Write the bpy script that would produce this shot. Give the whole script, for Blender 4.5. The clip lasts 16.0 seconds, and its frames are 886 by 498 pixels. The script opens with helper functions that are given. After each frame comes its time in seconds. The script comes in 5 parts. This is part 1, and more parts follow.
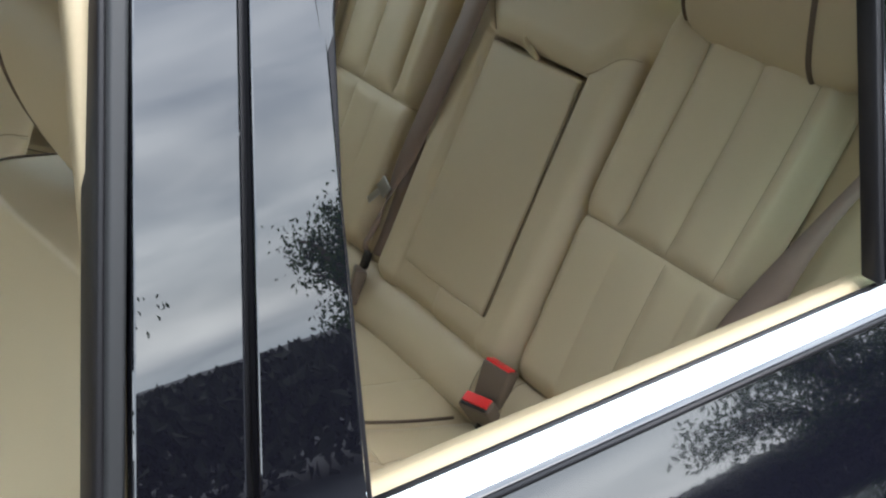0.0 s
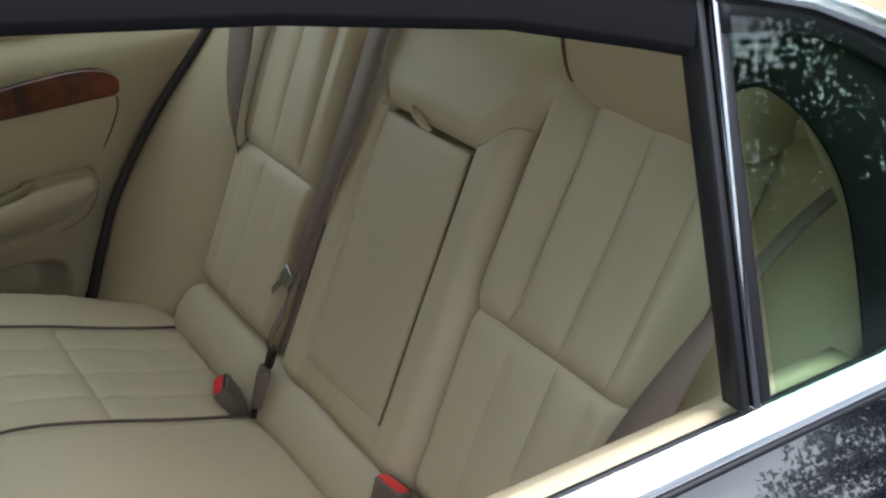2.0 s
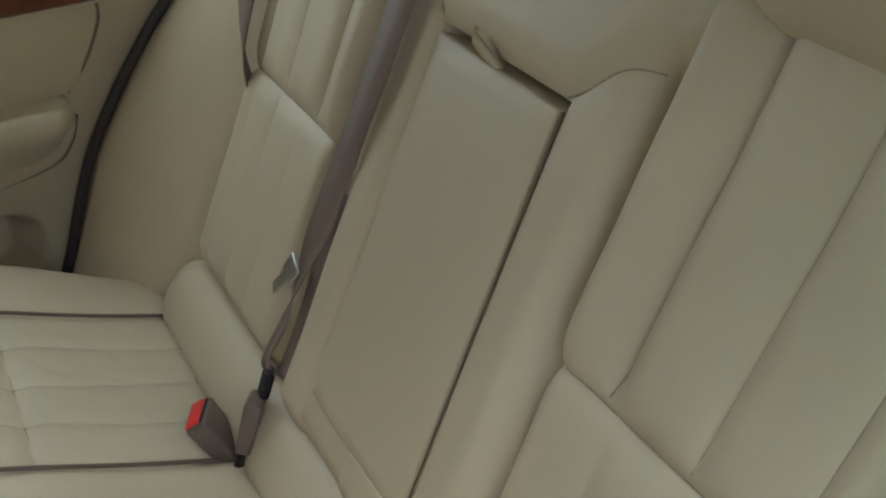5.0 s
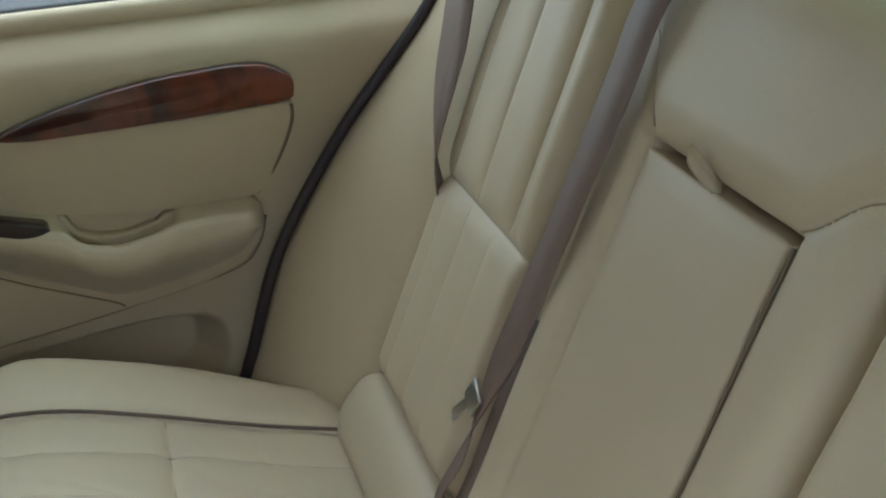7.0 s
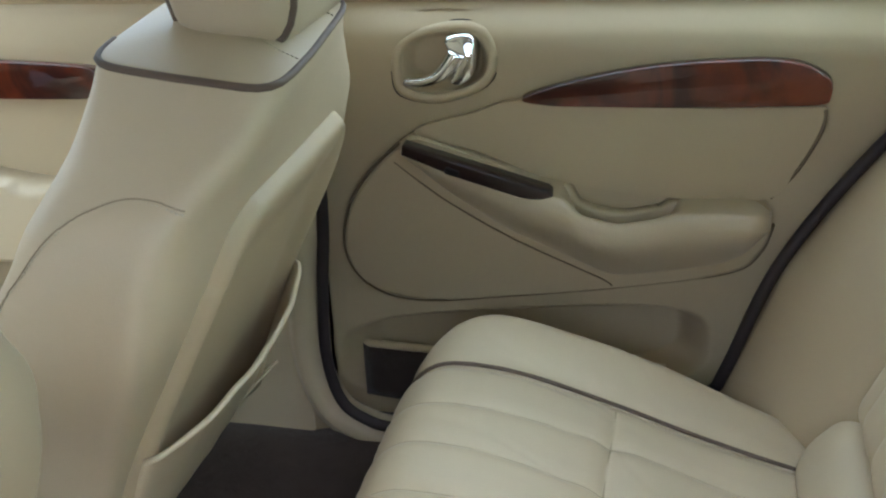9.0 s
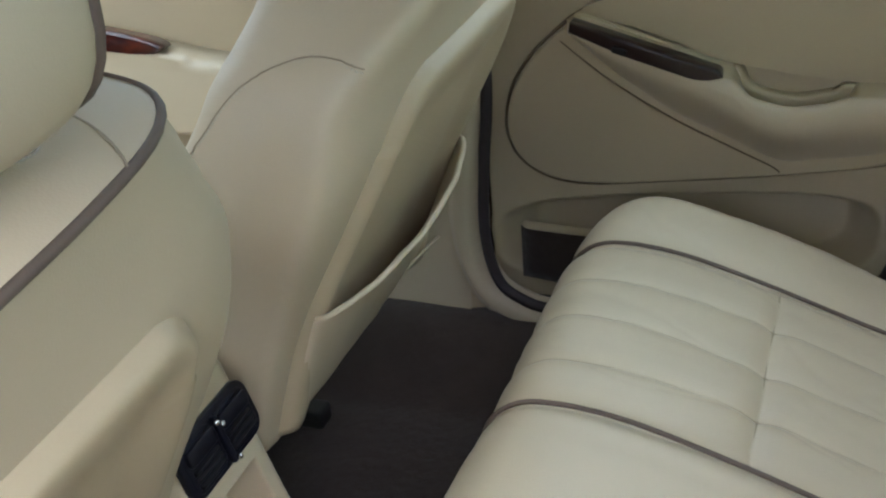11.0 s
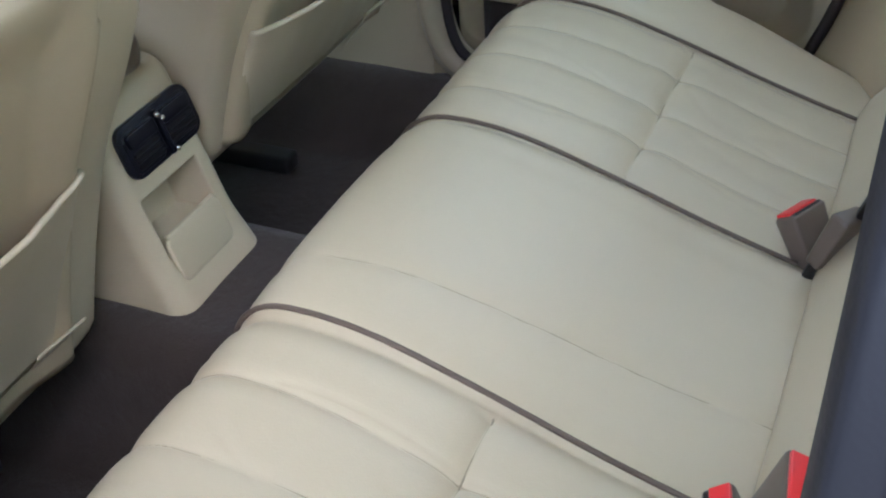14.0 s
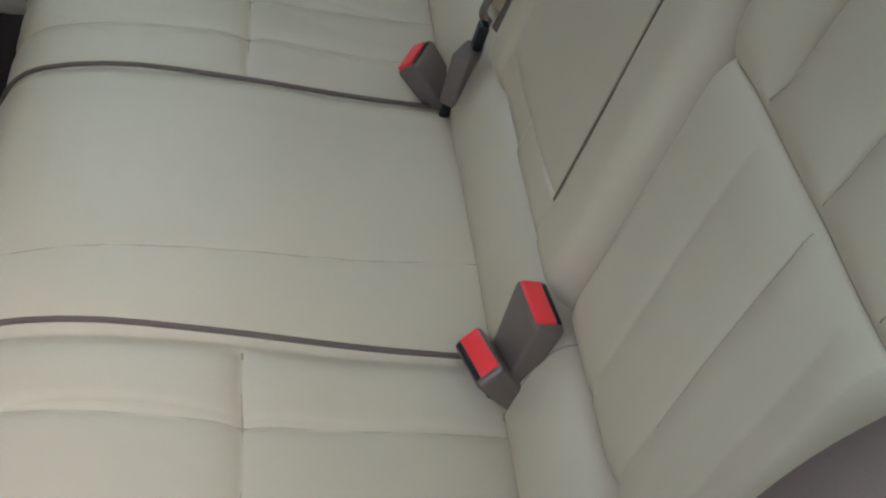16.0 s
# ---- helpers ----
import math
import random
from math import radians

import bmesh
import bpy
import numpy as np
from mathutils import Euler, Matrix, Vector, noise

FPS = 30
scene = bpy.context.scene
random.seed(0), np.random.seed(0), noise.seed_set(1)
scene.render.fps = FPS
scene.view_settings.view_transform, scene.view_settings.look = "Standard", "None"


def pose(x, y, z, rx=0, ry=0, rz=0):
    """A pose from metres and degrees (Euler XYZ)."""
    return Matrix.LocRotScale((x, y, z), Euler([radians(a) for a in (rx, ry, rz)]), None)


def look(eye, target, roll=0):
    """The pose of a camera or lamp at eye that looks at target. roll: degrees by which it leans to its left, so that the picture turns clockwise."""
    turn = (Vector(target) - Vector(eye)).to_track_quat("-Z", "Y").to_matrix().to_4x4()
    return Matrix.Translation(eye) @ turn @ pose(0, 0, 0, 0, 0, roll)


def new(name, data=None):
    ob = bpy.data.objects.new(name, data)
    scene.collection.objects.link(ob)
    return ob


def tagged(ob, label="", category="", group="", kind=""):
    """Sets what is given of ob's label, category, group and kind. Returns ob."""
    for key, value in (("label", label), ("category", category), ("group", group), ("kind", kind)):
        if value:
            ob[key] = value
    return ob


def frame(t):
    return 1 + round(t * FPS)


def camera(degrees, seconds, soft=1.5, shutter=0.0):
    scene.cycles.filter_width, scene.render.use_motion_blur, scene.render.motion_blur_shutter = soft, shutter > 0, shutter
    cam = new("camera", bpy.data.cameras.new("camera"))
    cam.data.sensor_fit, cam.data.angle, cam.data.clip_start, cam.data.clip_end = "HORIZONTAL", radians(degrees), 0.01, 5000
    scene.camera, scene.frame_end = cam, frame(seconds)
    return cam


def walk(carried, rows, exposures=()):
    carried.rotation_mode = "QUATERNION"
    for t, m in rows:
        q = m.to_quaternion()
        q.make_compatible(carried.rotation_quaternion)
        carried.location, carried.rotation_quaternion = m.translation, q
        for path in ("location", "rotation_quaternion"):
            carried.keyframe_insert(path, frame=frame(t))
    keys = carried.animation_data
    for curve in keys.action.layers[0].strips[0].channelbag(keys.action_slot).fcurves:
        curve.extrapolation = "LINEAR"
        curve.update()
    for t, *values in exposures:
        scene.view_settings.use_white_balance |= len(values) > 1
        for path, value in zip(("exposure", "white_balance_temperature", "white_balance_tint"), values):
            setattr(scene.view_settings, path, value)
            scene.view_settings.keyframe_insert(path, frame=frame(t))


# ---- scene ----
cam = camera(41.6, 16.0, 2.2)
PATH = [
    (0, (-0.946, -1.263, 1.546), (0.109, 0.133, 0.577), 3.1),
    (0.5, (-0.909, -1.258, 1.547), (0.16, 0.154, 0.619), 1.3),
    (1, (-0.85, -1.282, 1.545), (0.249, 0.124, 0.643), 1.2),
    (1.5, (-0.747, -1.275, 1.533), (0.305, 0.174, 0.641), -0.7),
    (2, (-0.598, -1.24, 1.506), (0.351, 0.275, 0.608), -1.4),
    (2.5, (-0.536, -1.192, 1.49), (0.341, 0.356, 0.575), -0.4),
    (3, (-0.459, -1.064, 1.442), (0.308, 0.526, 0.503), -2.2),
    (3.5, (-0.406, -0.951, 1.373), (0.324, 0.64, 0.405), -0.8),
    (3.7, (-0.385, -0.914, 1.356), (0.321, 0.646, 0.323), -1.8),
    (6, (-0.25, -0.786, 1.299), (0.534, 0.802, 0.37), -1.6),
    (6.5, (-0.238, -0.754, 1.288), (0.491, 0.892, 0.416), -1.3),
    (7, (-0.252, -0.714, 1.291), (0.234, 1.032, 0.444), -3.6),
    (7.5, (-0.256, -0.675, 1.295), (0.037, 1.11, 0.44), -4.2),
    (8, (-0.253, -0.664, 1.31), (-0.232, 1.149, 0.465), -5.4),
    (8.5, (-0.182, -0.652, 1.29), (-0.423, 1.158, 0.476), -4.2),
    (10.8, (-0.204, -0.665, 1.242), (-0.842, 0.995, 0.328), -4.6),
    (11, (-0.203, -0.679, 1.241), (-0.852, 0.961, 0.298), -5.0),
    (11.5, (-0.188, -0.711, 1.226), (-1.036, 0.813, 0.247), -5.3),
    (12, (-0.157, -0.756, 1.211), (-1.131, 0.676, 0.21), -3.7),
    (12.5, (-0.13, -0.784, 1.205), (-1.12, 0.62, 0.181), -1.6),
    (13, (-0.097, -0.79, 1.2), (-1.098, 0.591, 0.155), -2.6),
    (13.5, (-0.061, -0.786, 1.184), (-0.895, 0.676, 0.102), -2.5),
    (14, (-0.0095, -0.804, 1.189), (-0.706, 0.674, 0.034), -3.9),
    (14.5, (-0.043, -0.792, 1.204), (-0.498, 0.695, -0.054), -4.5),
    (15, (-0.09, -0.787, 1.209), (-0.287, 0.695, -0.119), -5.8),
    (15.5, (-0.127, -0.786, 1.234), (-0.124, 0.64, -0.168), -4.8),
    (16, (-0.126, -0.803, 1.245), (-0.068, 0.621, -0.158), -5.5),
]
EXPOSURES = [(0.0, -1.3, 6000, 13), (2.0, -1.35, 5800, 13), (3.7, -1.17, 5800, 13), (6.0, -0.95, 5650, 12), (7.5, -0.78, 5550, 14), (8.5, -0.55, 5550, 15), (11.0, -0.65, 5380, 16), (12.0, -0.78, 5230, 12), (12.8, -0.60, 5150, 10), (13.5, -0.49, 5110, 10), (14.0, -0.62, 5090, 16), (16.0, -1.06, 5150, 15)]
walk(cam, [(t, look(eye, target, roll)) for t, eye, target, roll in PATH], EXPOSURES)
SKY = 1.6

# ---- light ----
world = bpy.data.worlds.new("overcast_sky")
scene.world = world
world.use_nodes = True
wn, wl = world.node_tree.nodes, world.node_tree.links
wn.clear()
w_out = wn.new("ShaderNodeOutputWorld")
w_bg = wn.new("ShaderNodeBackground")
w_sky = wn.new("ShaderNodeTexSky")
w_sky.sky_type, w_sky.sun_disc = "NISHITA", False
w_sky.sun_elevation, w_sky.sun_rotation = radians(48), radians(150)
w_sky.air_density, w_sky.dust_density = 1.0, 4.0
w_co = wn.new("ShaderNodeTexCoord")
w_map = wn.new("ShaderNodeMapping")
w_map.inputs["Scale"].default_value = (1.0, 1.0, 4.5)
w_noise = wn.new("ShaderNodeTexNoise")
w_noise.inputs["Scale"].default_value, w_noise.inputs["Detail"].default_value = 3.4, 8.0
w_noise.inputs["Distortion"].default_value = 0.6
w_ramp = wn.new("ShaderNodeValToRGB")
w_ramp.color_ramp.elements[0].position, w_ramp.color_ramp.elements[0].color = 0.36, (2.5, 3.02, 3.35, 1)
w_ramp.color_ramp.elements[1].position, w_ramp.color_ramp.elements[1].color = 0.66, (6.3, 6.65, 6.5, 1)
w_mix = wn.new("ShaderNodeMix")
w_mix.data_type = "RGBA"
w_mix.inputs["Factor"].default_value = 0.8
wl.new(w_co.outputs["Generated"], w_map.inputs["Vector"])
wl.new(w_map.outputs["Vector"], w_noise.inputs["Vector"])
wl.new(w_noise.outputs["Fac"], w_ramp.inputs["Fac"])
wl.new(w_sky.outputs["Color"], w_mix.inputs["A"])
wl.new(w_ramp.outputs["Color"], w_mix.inputs["B"])
wl.new(w_mix.outputs["Result"], w_bg.inputs["Color"])
wl.new(w_bg.outputs["Background"], w_out.inputs["Surface"])
w_sep = wn.new("ShaderNodeSeparateXYZ")
w_rise = wn.new("ShaderNodeValToRGB")
levels = ((0.0, 0.62), (0.07, 0.62), (0.16, 0.44), (0.30, 0.50), (0.65, 0.90))
while len(w_rise.color_ramp.elements) < len(levels):
    w_rise.color_ramp.elements.new(0.5)
for e, (at, value) in zip(w_rise.color_ramp.elements, levels):
    e.position, e.color = at, (value, value, value, 1)
w_gain = wn.new("ShaderNodeMath")
w_gain.operation = "MULTIPLY"
w_gain.inputs[1].default_value = 2.0 * SKY
wl.new(w_co.outputs["Generated"], w_sep.inputs["Vector"])
wl.new(w_sep.outputs["Z"], w_rise.inputs["Fac"])
wl.new(w_rise.outputs["Color"], w_gain.inputs[0])
wl.new(w_gain.outputs["Value"], w_bg.inputs["Strength"])

sun = new("sun", bpy.data.lights.new("sun", "SUN"))
sun.data.energy, sun.data.angle, sun.data.color = 0.3, radians(40), (1.0, 0.98, 0.95)
sun.matrix_world = look((-2, -3.5, 6), (0, 0, 0))


# ---- materials ----
def material(name, colour, rough=0.5, metal=0.0, spec=0.5, grain=None, bump=0.0, blotch=0.0, blotch_scale=6.0, coat=0.0, sheen=0.0):
    """Principled surface with colour variation at two scales and a fine bump; grain is the bump's scale."""
    m = bpy.data.materials.new(name)
    m.use_nodes = True
    n, l = m.node_tree.nodes, m.node_tree.links
    p = n["Principled BSDF"]
    p.inputs["Base Color"].default_value = (*colour, 1)
    p.inputs["Roughness"].default_value, p.inputs["Metallic"].default_value = rough, metal
    p.inputs["Specular IOR Level"].default_value = spec
    p.inputs["Coat Weight"].default_value = coat
    p.inputs["Coat Roughness"].default_value = 0.0
    p.inputs["Sheen Weight"].default_value = sheen
    co = n.new("ShaderNodeTexCoord")
    if blotch:
        a = n.new("ShaderNodeTexNoise")
        a.inputs["Scale"].default_value, a.inputs["Detail"].default_value = blotch_scale, 5.0
        r = n.new("ShaderNodeMix")
        r.data_type = "RGBA"
        r.inputs["A"].default_value = (*[c * (1 - blotch) for c in colour], 1)
        r.inputs["B"].default_value = (*[min(1, c * (1 + blotch)) for c in colour], 1)
        l.new(co.outputs["Object"], a.inputs["Vector"])
        l.new(a.outputs["Fac"], r.inputs["Factor"])
        l.new(r.outputs["Result"], p.inputs["Base Color"])
        q = n.new("ShaderNodeMapRange")
        q.inputs["To Min"].default_value, q.inputs["To Max"].default_value = max(0, rough - 0.08), min(1, rough + 0.08)
        l.new(a.outputs["Fac"], q.inputs["Value"])
        l.new(q.outputs["Result"], p.inputs["Roughness"])
    if grain:
        v = n.new("ShaderNodeTexVoronoi")
        v.inputs["Scale"].default_value = grain
        w = n.new("ShaderNodeTexNoise")
        w.inputs["Scale"].default_value, w.inputs["Detail"].default_value = grain * 0.12, 4.0
        s = n.new("ShaderNodeMath")
        s.operation = "MULTIPLY_ADD"
        s.inputs[1].default_value = 0.35
        b = n.new("ShaderNodeBump")
        b.inputs["Strength"].default_value, b.inputs["Distance"].default_value = bump, 0.002
        l.new(co.outputs["Object"], v.inputs["Vector"])
        l.new(co.outputs["Object"], w.inputs["Vector"])
        l.new(v.outputs["Distance"], s.inputs[0])
        l.new(w.outputs["Fac"], s.inputs[2])
        l.new(s.outputs["Value"], b.inputs["Height"])
        l.new(b.outputs["Normal"], p.inputs["Normal"])
    return m


LEATHER = material("cream_leather", (0.49, 0.402, 0.266), 0.50, grain=520, bump=0.10, blotch=0.05, blotch_scale=9)
VINYL = material("cream_vinyl", (0.44, 0.352, 0.218), 0.58, grain=700, bump=0.08, blotch=0.04)
PLASTIC = material("cream_moulding", (0.48, 0.398, 0.264), 0.45, grain=900, bump=0.05, blotch=0.03)
PIPING = material("taupe_piping", (0.115, 0.083, 0.060), 0.6, spec=0.3, grain=900, bump=0.1)
BELT = material("taupe_webbing", (0.187, 0.131, 0.102), 0.55, grain=1500, bump=0.25, blotch=0.06, blotch_scale=40)
BUCKLE = material("taupe_plastic", (0.125, 0.092, 0.068), 0.38, grain=1200, bump=0.06, blotch=0.05)
RED = material("red_plastic", (0.75, 0.03, 0.03), 0.35)
MATT = material("matt_black_frame", (0.008, 0.0075, 0.008), 0.8, spec=0.02, grain=900, bump=0.05, blotch=0.1)
BLACK = material("black_rubber", (0.010, 0.009, 0.010), 0.40, spec=0.3, grain=900, bump=0.05, blotch=0.1)
SEAL = material("dark_brown_seal", (0.022, 0.014, 0.014), 0.6, grain=900, bump=0.05, blotch=0.1)
GLOSS = material("piano_black", (0.004, 0.004, 0.006), 0.02, spec=0.3, coat=1.0)
GLOSS.node_tree.nodes["Principled BSDF"].inputs["Coat IOR"].default_value = 1.8
PAINT = material("black_paint", (0.004, 0.004, 0.007), 0.08, coat=1.0)
PAINT.node_tree.nodes["Principled BSDF"].inputs["Coat IOR"].default_value = 1.6
GREYSATIN = material("grey_satin_metal", (0.30, 0.30, 0.315), 0.14, metal=1.0)
CHROME = material("polished_chrome", (0.85, 0.86, 0.88), 0.10, metal=1.0)
SATIN = material("satin_chrome_strip", (0.90, 0.91, 0.93), 0.16, metal=1.0)
CARPET = material("brown_carpet", (0.046, 0.034, 0.028), 0.95, spec=0.1, grain=700, bump=0.9, blotch=0.25, blotch_scale=30, sheen=0.15)
DARK = material("dark_metal", (0.02, 0.02, 0.02), 0.5, grain=400, bump=0.05)
STEEL = material("tongue_steel", (0.55, 0.54, 0.52), 0.3, metal=1.0)
LINER = material("cream_headlining", (0.54, 0.50, 0.42), 0.9, spec=0.1, grain=900, bump=0.2)
ASPHALT = material("asphalt", (0.04, 0.04, 0.042), 0.9, grain=300, bump=0.5, blotch=0.25, blotch_scale=2)
# brown that paints the shade between the door panels
DOORSEAM = material("panel_gap_shade", (0.17, 0.135, 0.09), 0.8, spec=0.1)
# brown that paints the shade in the gap beside the armrest
GAP = material("armrest_gap_shade", (0.15, 0.118, 0.078), 0.8, spec=0.1)
STITCH = material("pale_thread", (0.46, 0.41, 0.30), 0.7)
# leather darkened for seam lines: the shade in the creases is in the colour
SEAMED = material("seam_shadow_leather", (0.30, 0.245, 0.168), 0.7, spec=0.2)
VENT = material("vent_black", (0.008, 0.008, 0.014), 0.30, spec=0.25)
BARK = material("bark", (0.09, 0.065, 0.045), 0.9, grain=40, bump=0.7, blotch=0.3)


def leaf_material():
    m = material("leaf", (0.05, 0.075, 0.03), 0.85, spec=0.1)
    n, l = m.node_tree.nodes, m.node_tree.links
    g = n.new("ShaderNodeNewGeometry")
    r = n.new("ShaderNodeMix")
    r.data_type = "RGBA"
    r.inputs["A"].default_value, r.inputs["B"].default_value = (0.03, 0.055, 0.02, 1), (0.07, 0.10, 0.035, 1)
    l.new(g.outputs["Random Per Island"], r.inputs["Factor"])
    l.new(r.outputs["Result"], n["Principled BSDF"].inputs["Base Color"])
    return m


LEAF = leaf_material()
HEDGE = material("dark_hedge_leaf", (0.036, 0.038, 0.030), 0.9, spec=0.05)


def burl_material():
    m = material("burl_walnut", (0.2, 0.05, 0.02), 0.3, spec=0.2, coat=1.0)
    n, l = m.node_tree.nodes, m.node_tree.links
    co = n.new("ShaderNodeTexCoord")
    a = n.new("ShaderNodeTexNoise")
    a.inputs["Scale"].default_value, a.inputs["Detail"].default_value, a.inputs["Distortion"].default_value = 9.0, 8.0, 1.6
    b = n.new("ShaderNodeTexVoronoi")
    b.inputs["Scale"].default_value = 7.0
    mx = n.new("ShaderNodeMath")
    mx.operation = "MULTIPLY_ADD"
    mx.inputs[1].default_value = 0.45
    r = n.new("ShaderNodeValToRGB")
    e = r.color_ramp.elements
    e[0].position, e[0].color = 0.32, (0.012, 0.004, 0.003, 1)
    e[1].position, e[1].color = 0.95, (0.15, 0.028, 0.008, 1)
    k = e.new(0.62)
    k.color = (0.034, 0.006, 0.004, 1)
    l.new(co.outputs["Object"], a.inputs["Vector"])
    l.new(co.outputs["Object"], b.inputs["Vector"])
    l.new(b.outputs["Distance"], mx.inputs[0])
    l.new(a.outputs["Fac"], mx.inputs[2])
    l.new(mx.outputs["Value"], r.inputs["Fac"])
    l.new(r.outputs["Color"], n["Principled BSDF"].inputs["Base Color"])
    return m


BURL = burl_material()
DARKWOOD = material("dark_lacquered_veneer", (0.020, 0.010, 0.009), 0.3, spec=0.3, blotch=0.5, blotch_scale=30, coat=0.3)


def glass_material(name, tint):
    """Thin tinted pane: light passes with the tint, and the surface mirrors by its angle."""
    m = bpy.data.materials.new(name)
    m.use_nodes = True
    n, l = m.node_tree.nodes, m.node_tree.links
    n.clear()
    out, mix = n.new("ShaderNodeOutputMaterial"), n.new("ShaderNodeMixShader")
    t, g, f = n.new("ShaderNodeBsdfTransparent"), n.new("ShaderNodeBsdfGlossy"), n.new("ShaderNodeLayerWeight")
    t.inputs["Color"].default_value = (*tint, 1)
    g.inputs["Roughness"].default_value = 0.0
    f.inputs["Blend"].default_value = 0.5
    power, scale = n.new("ShaderNodeMath"), n.new("ShaderNodeMath")
    power.operation, scale.operation = "POWER", "MULTIPLY_ADD"
    power.inputs[1].default_value, scale.inputs[1].default_value, scale.inputs[2].default_value = 5.0, 0.96, 0.04
    l.new(f.outputs["Facing"], power.inputs[0])
    l.new(power.outputs["Value"], scale.inputs[0])
    l.new(scale.outputs["Value"], mix.inputs["Fac"])
    l.new(t.outputs["BSDF"], mix.inputs[1])
    l.new(g.outputs["BSDF"], mix.inputs[2])
    l.new(mix.outputs["Shader"], out.inputs["Surface"])
    return m


GLASS = glass_material("green_tinted_glass", (0.82, 0.92, 0.86))
HEATED = glass_material("dark_green_heated_glass", (0.76, 0.92, 0.82))
CLEAR = glass_material("pale_green_glass", (0.775, 0.785, 0.745))


# ---- shape tools ----
def thing(name, label, category, group="", at=(0, 0, 0)):
    ob = new(name)
    ob.location = at
    ob.empty_display_size = 0.05
    return tagged(ob, label, category, group)


def part(name, geo, mat, parent, label="", smooth=True, bevel=0.0, thick=0.0, facing=None):
    """One mesh object from (verts, faces) or a bmesh, under a thing or a part."""
    me = bpy.data.meshes.new(name)
    if isinstance(geo, bmesh.types.BMesh):
        bmesh.ops.recalc_face_normals(geo, faces=geo.faces)
        geo.to_mesh(me)
        geo.free()
    else:
        me.from_pydata([tuple(map(float, v)) for v in geo[0]], [], [tuple(map(int, f)) for f in geo[1]])
    me.materials.append(mat)
    me.update()
    if facing is not None:
        total = sum((p.normal * p.area for p in me.polygons), Vector())
        if total.dot(Vector(facing)) < 0:
            me.flip_normals()
    if smooth:
        me.shade_smooth()
    ob = new(name, me)
    if parent is not None:
        ob.parent = parent
        ob.matrix_parent_inverse = Matrix.Identity(4)
        base = Vector((0, 0, 0))
        p = parent
        while p is not None:
            base += p.location
            p = p.parent
        ob.location = -base
    if thick:
        md = ob.modifiers.new("thickness", "SOLIDIFY")
        md.thickness, md.offset = thick, -1.0
    if bevel:
        md = ob.modifiers.new("edges", "BEVEL")
        md.width, md.segments, md.limit_method, md.angle_limit = bevel, 3, "ANGLE", radians(35)
    if label:
        tagged(ob, label)
    return ob


def grid(fn, us, vs, flip=False):
    """A sheet of quads through fn(u, v)."""
    verts = [fn(u, v) for u in us for v in vs]
    n = len(vs)
    faces = []
    for i in range(len(us) - 1):
        for j in range(n - 1):
            q = (i * n + j, i * n + j + 1, (i + 1) * n + j + 1, (i + 1) * n + j)
            faces.append(q[::-1] if flip else q)
    return verts, faces


def tube(points, r, sides=10, closed=False, flat=1.0):
    """A round bar along points; flat squeezes it along its second axis."""
    pts = [Vector(p) for p in points]
    verts, faces, n = [], [], len(pts)
    side = None
    for i, p in enumerate(pts):
        a = pts[(i - 1) % n] if closed or i else p
        b = pts[(i + 1) % n] if closed or i < n - 1 else p
        t = (b - a).normalized()
        if side is None:
            side = t.orthogonal().normalized()
        side = (side - t * side.dot(t)).normalized()
        up = t.cross(side)
        rad = r(i / max(1, n - 1)) if callable(r) else r
        for k in range(sides):
            w = 2 * math.pi * k / sides
            verts.append(p + side * (rad * math.cos(w)) + up * (rad * flat * math.sin(w)))
    for i in range(n if closed else n - 1):
        j = (i + 1) % n
        for k in range(sides):
            m = (k + 1) % sides
            faces.append((i * sides + k, i * sides + m, j * sides + m, j * sides + k))
    if not closed:
        faces += [tuple(range(sides))[::-1], tuple(range((n - 1) * sides, n * sides))]
    return verts, faces


def smooth_line(points, n=40, closed=False):
    """Catmull-Rom line through points, n steps in all."""
    p = [Vector(q) for q in points]
    m = len(p)
    out = []
    spans = m if closed else m - 1
    for k in range(n if closed else n + 1):
        s = k / n * spans
        i = min(int(s), spans - 1)
        f = s - i
        g = lambda j: p[j % m] if closed else p[min(max(j, 0), m - 1)]
        a, b, c, d = g(i - 1), g(i), g(i + 1), g(i + 2)
        out.append(0.5 * (2 * b + (c - a) * f + (2 * a - 5 * b + 4 * c - d) * f * f + (3 * b - a - 3 * c + d) * f ** 3))
    return out


def ribbon(points, widths, normals, thick=0.0012):
    """A strap with thickness along points; each width vector is half the strap's breadth."""
    verts, faces = [], []
    for p, w, q in zip(points, widths, normals):
        p, w, q = Vector(p), Vector(w), Vector(q).normalized() * thick
        verts += [p - w + q, p + w + q, p + w - q, p - w - q]
    for i in range(len(points) - 1):
        for k in range(4):
            m = (k + 1) % 4
            faces.append((i * 4 + k, i * 4 + m, (i + 1) * 4 + m, (i + 1) * 4 + k))
    n = (len(points) - 1) * 4
    faces += [(3, 2, 1, 0), (n, n + 1, n + 2, n + 3)]
    return verts, faces


def box(lo, hi, m=None):
    bm = bmesh.new()
    bmesh.ops.create_cube(bm, size=1)
    for v in bm.verts:
        v.co = Vector(lo[i] + (v.co[i] + 0.5) * (hi[i] - lo[i]) for i in range(3))
    if m is not None:
        bm.transform(m)
    return bm


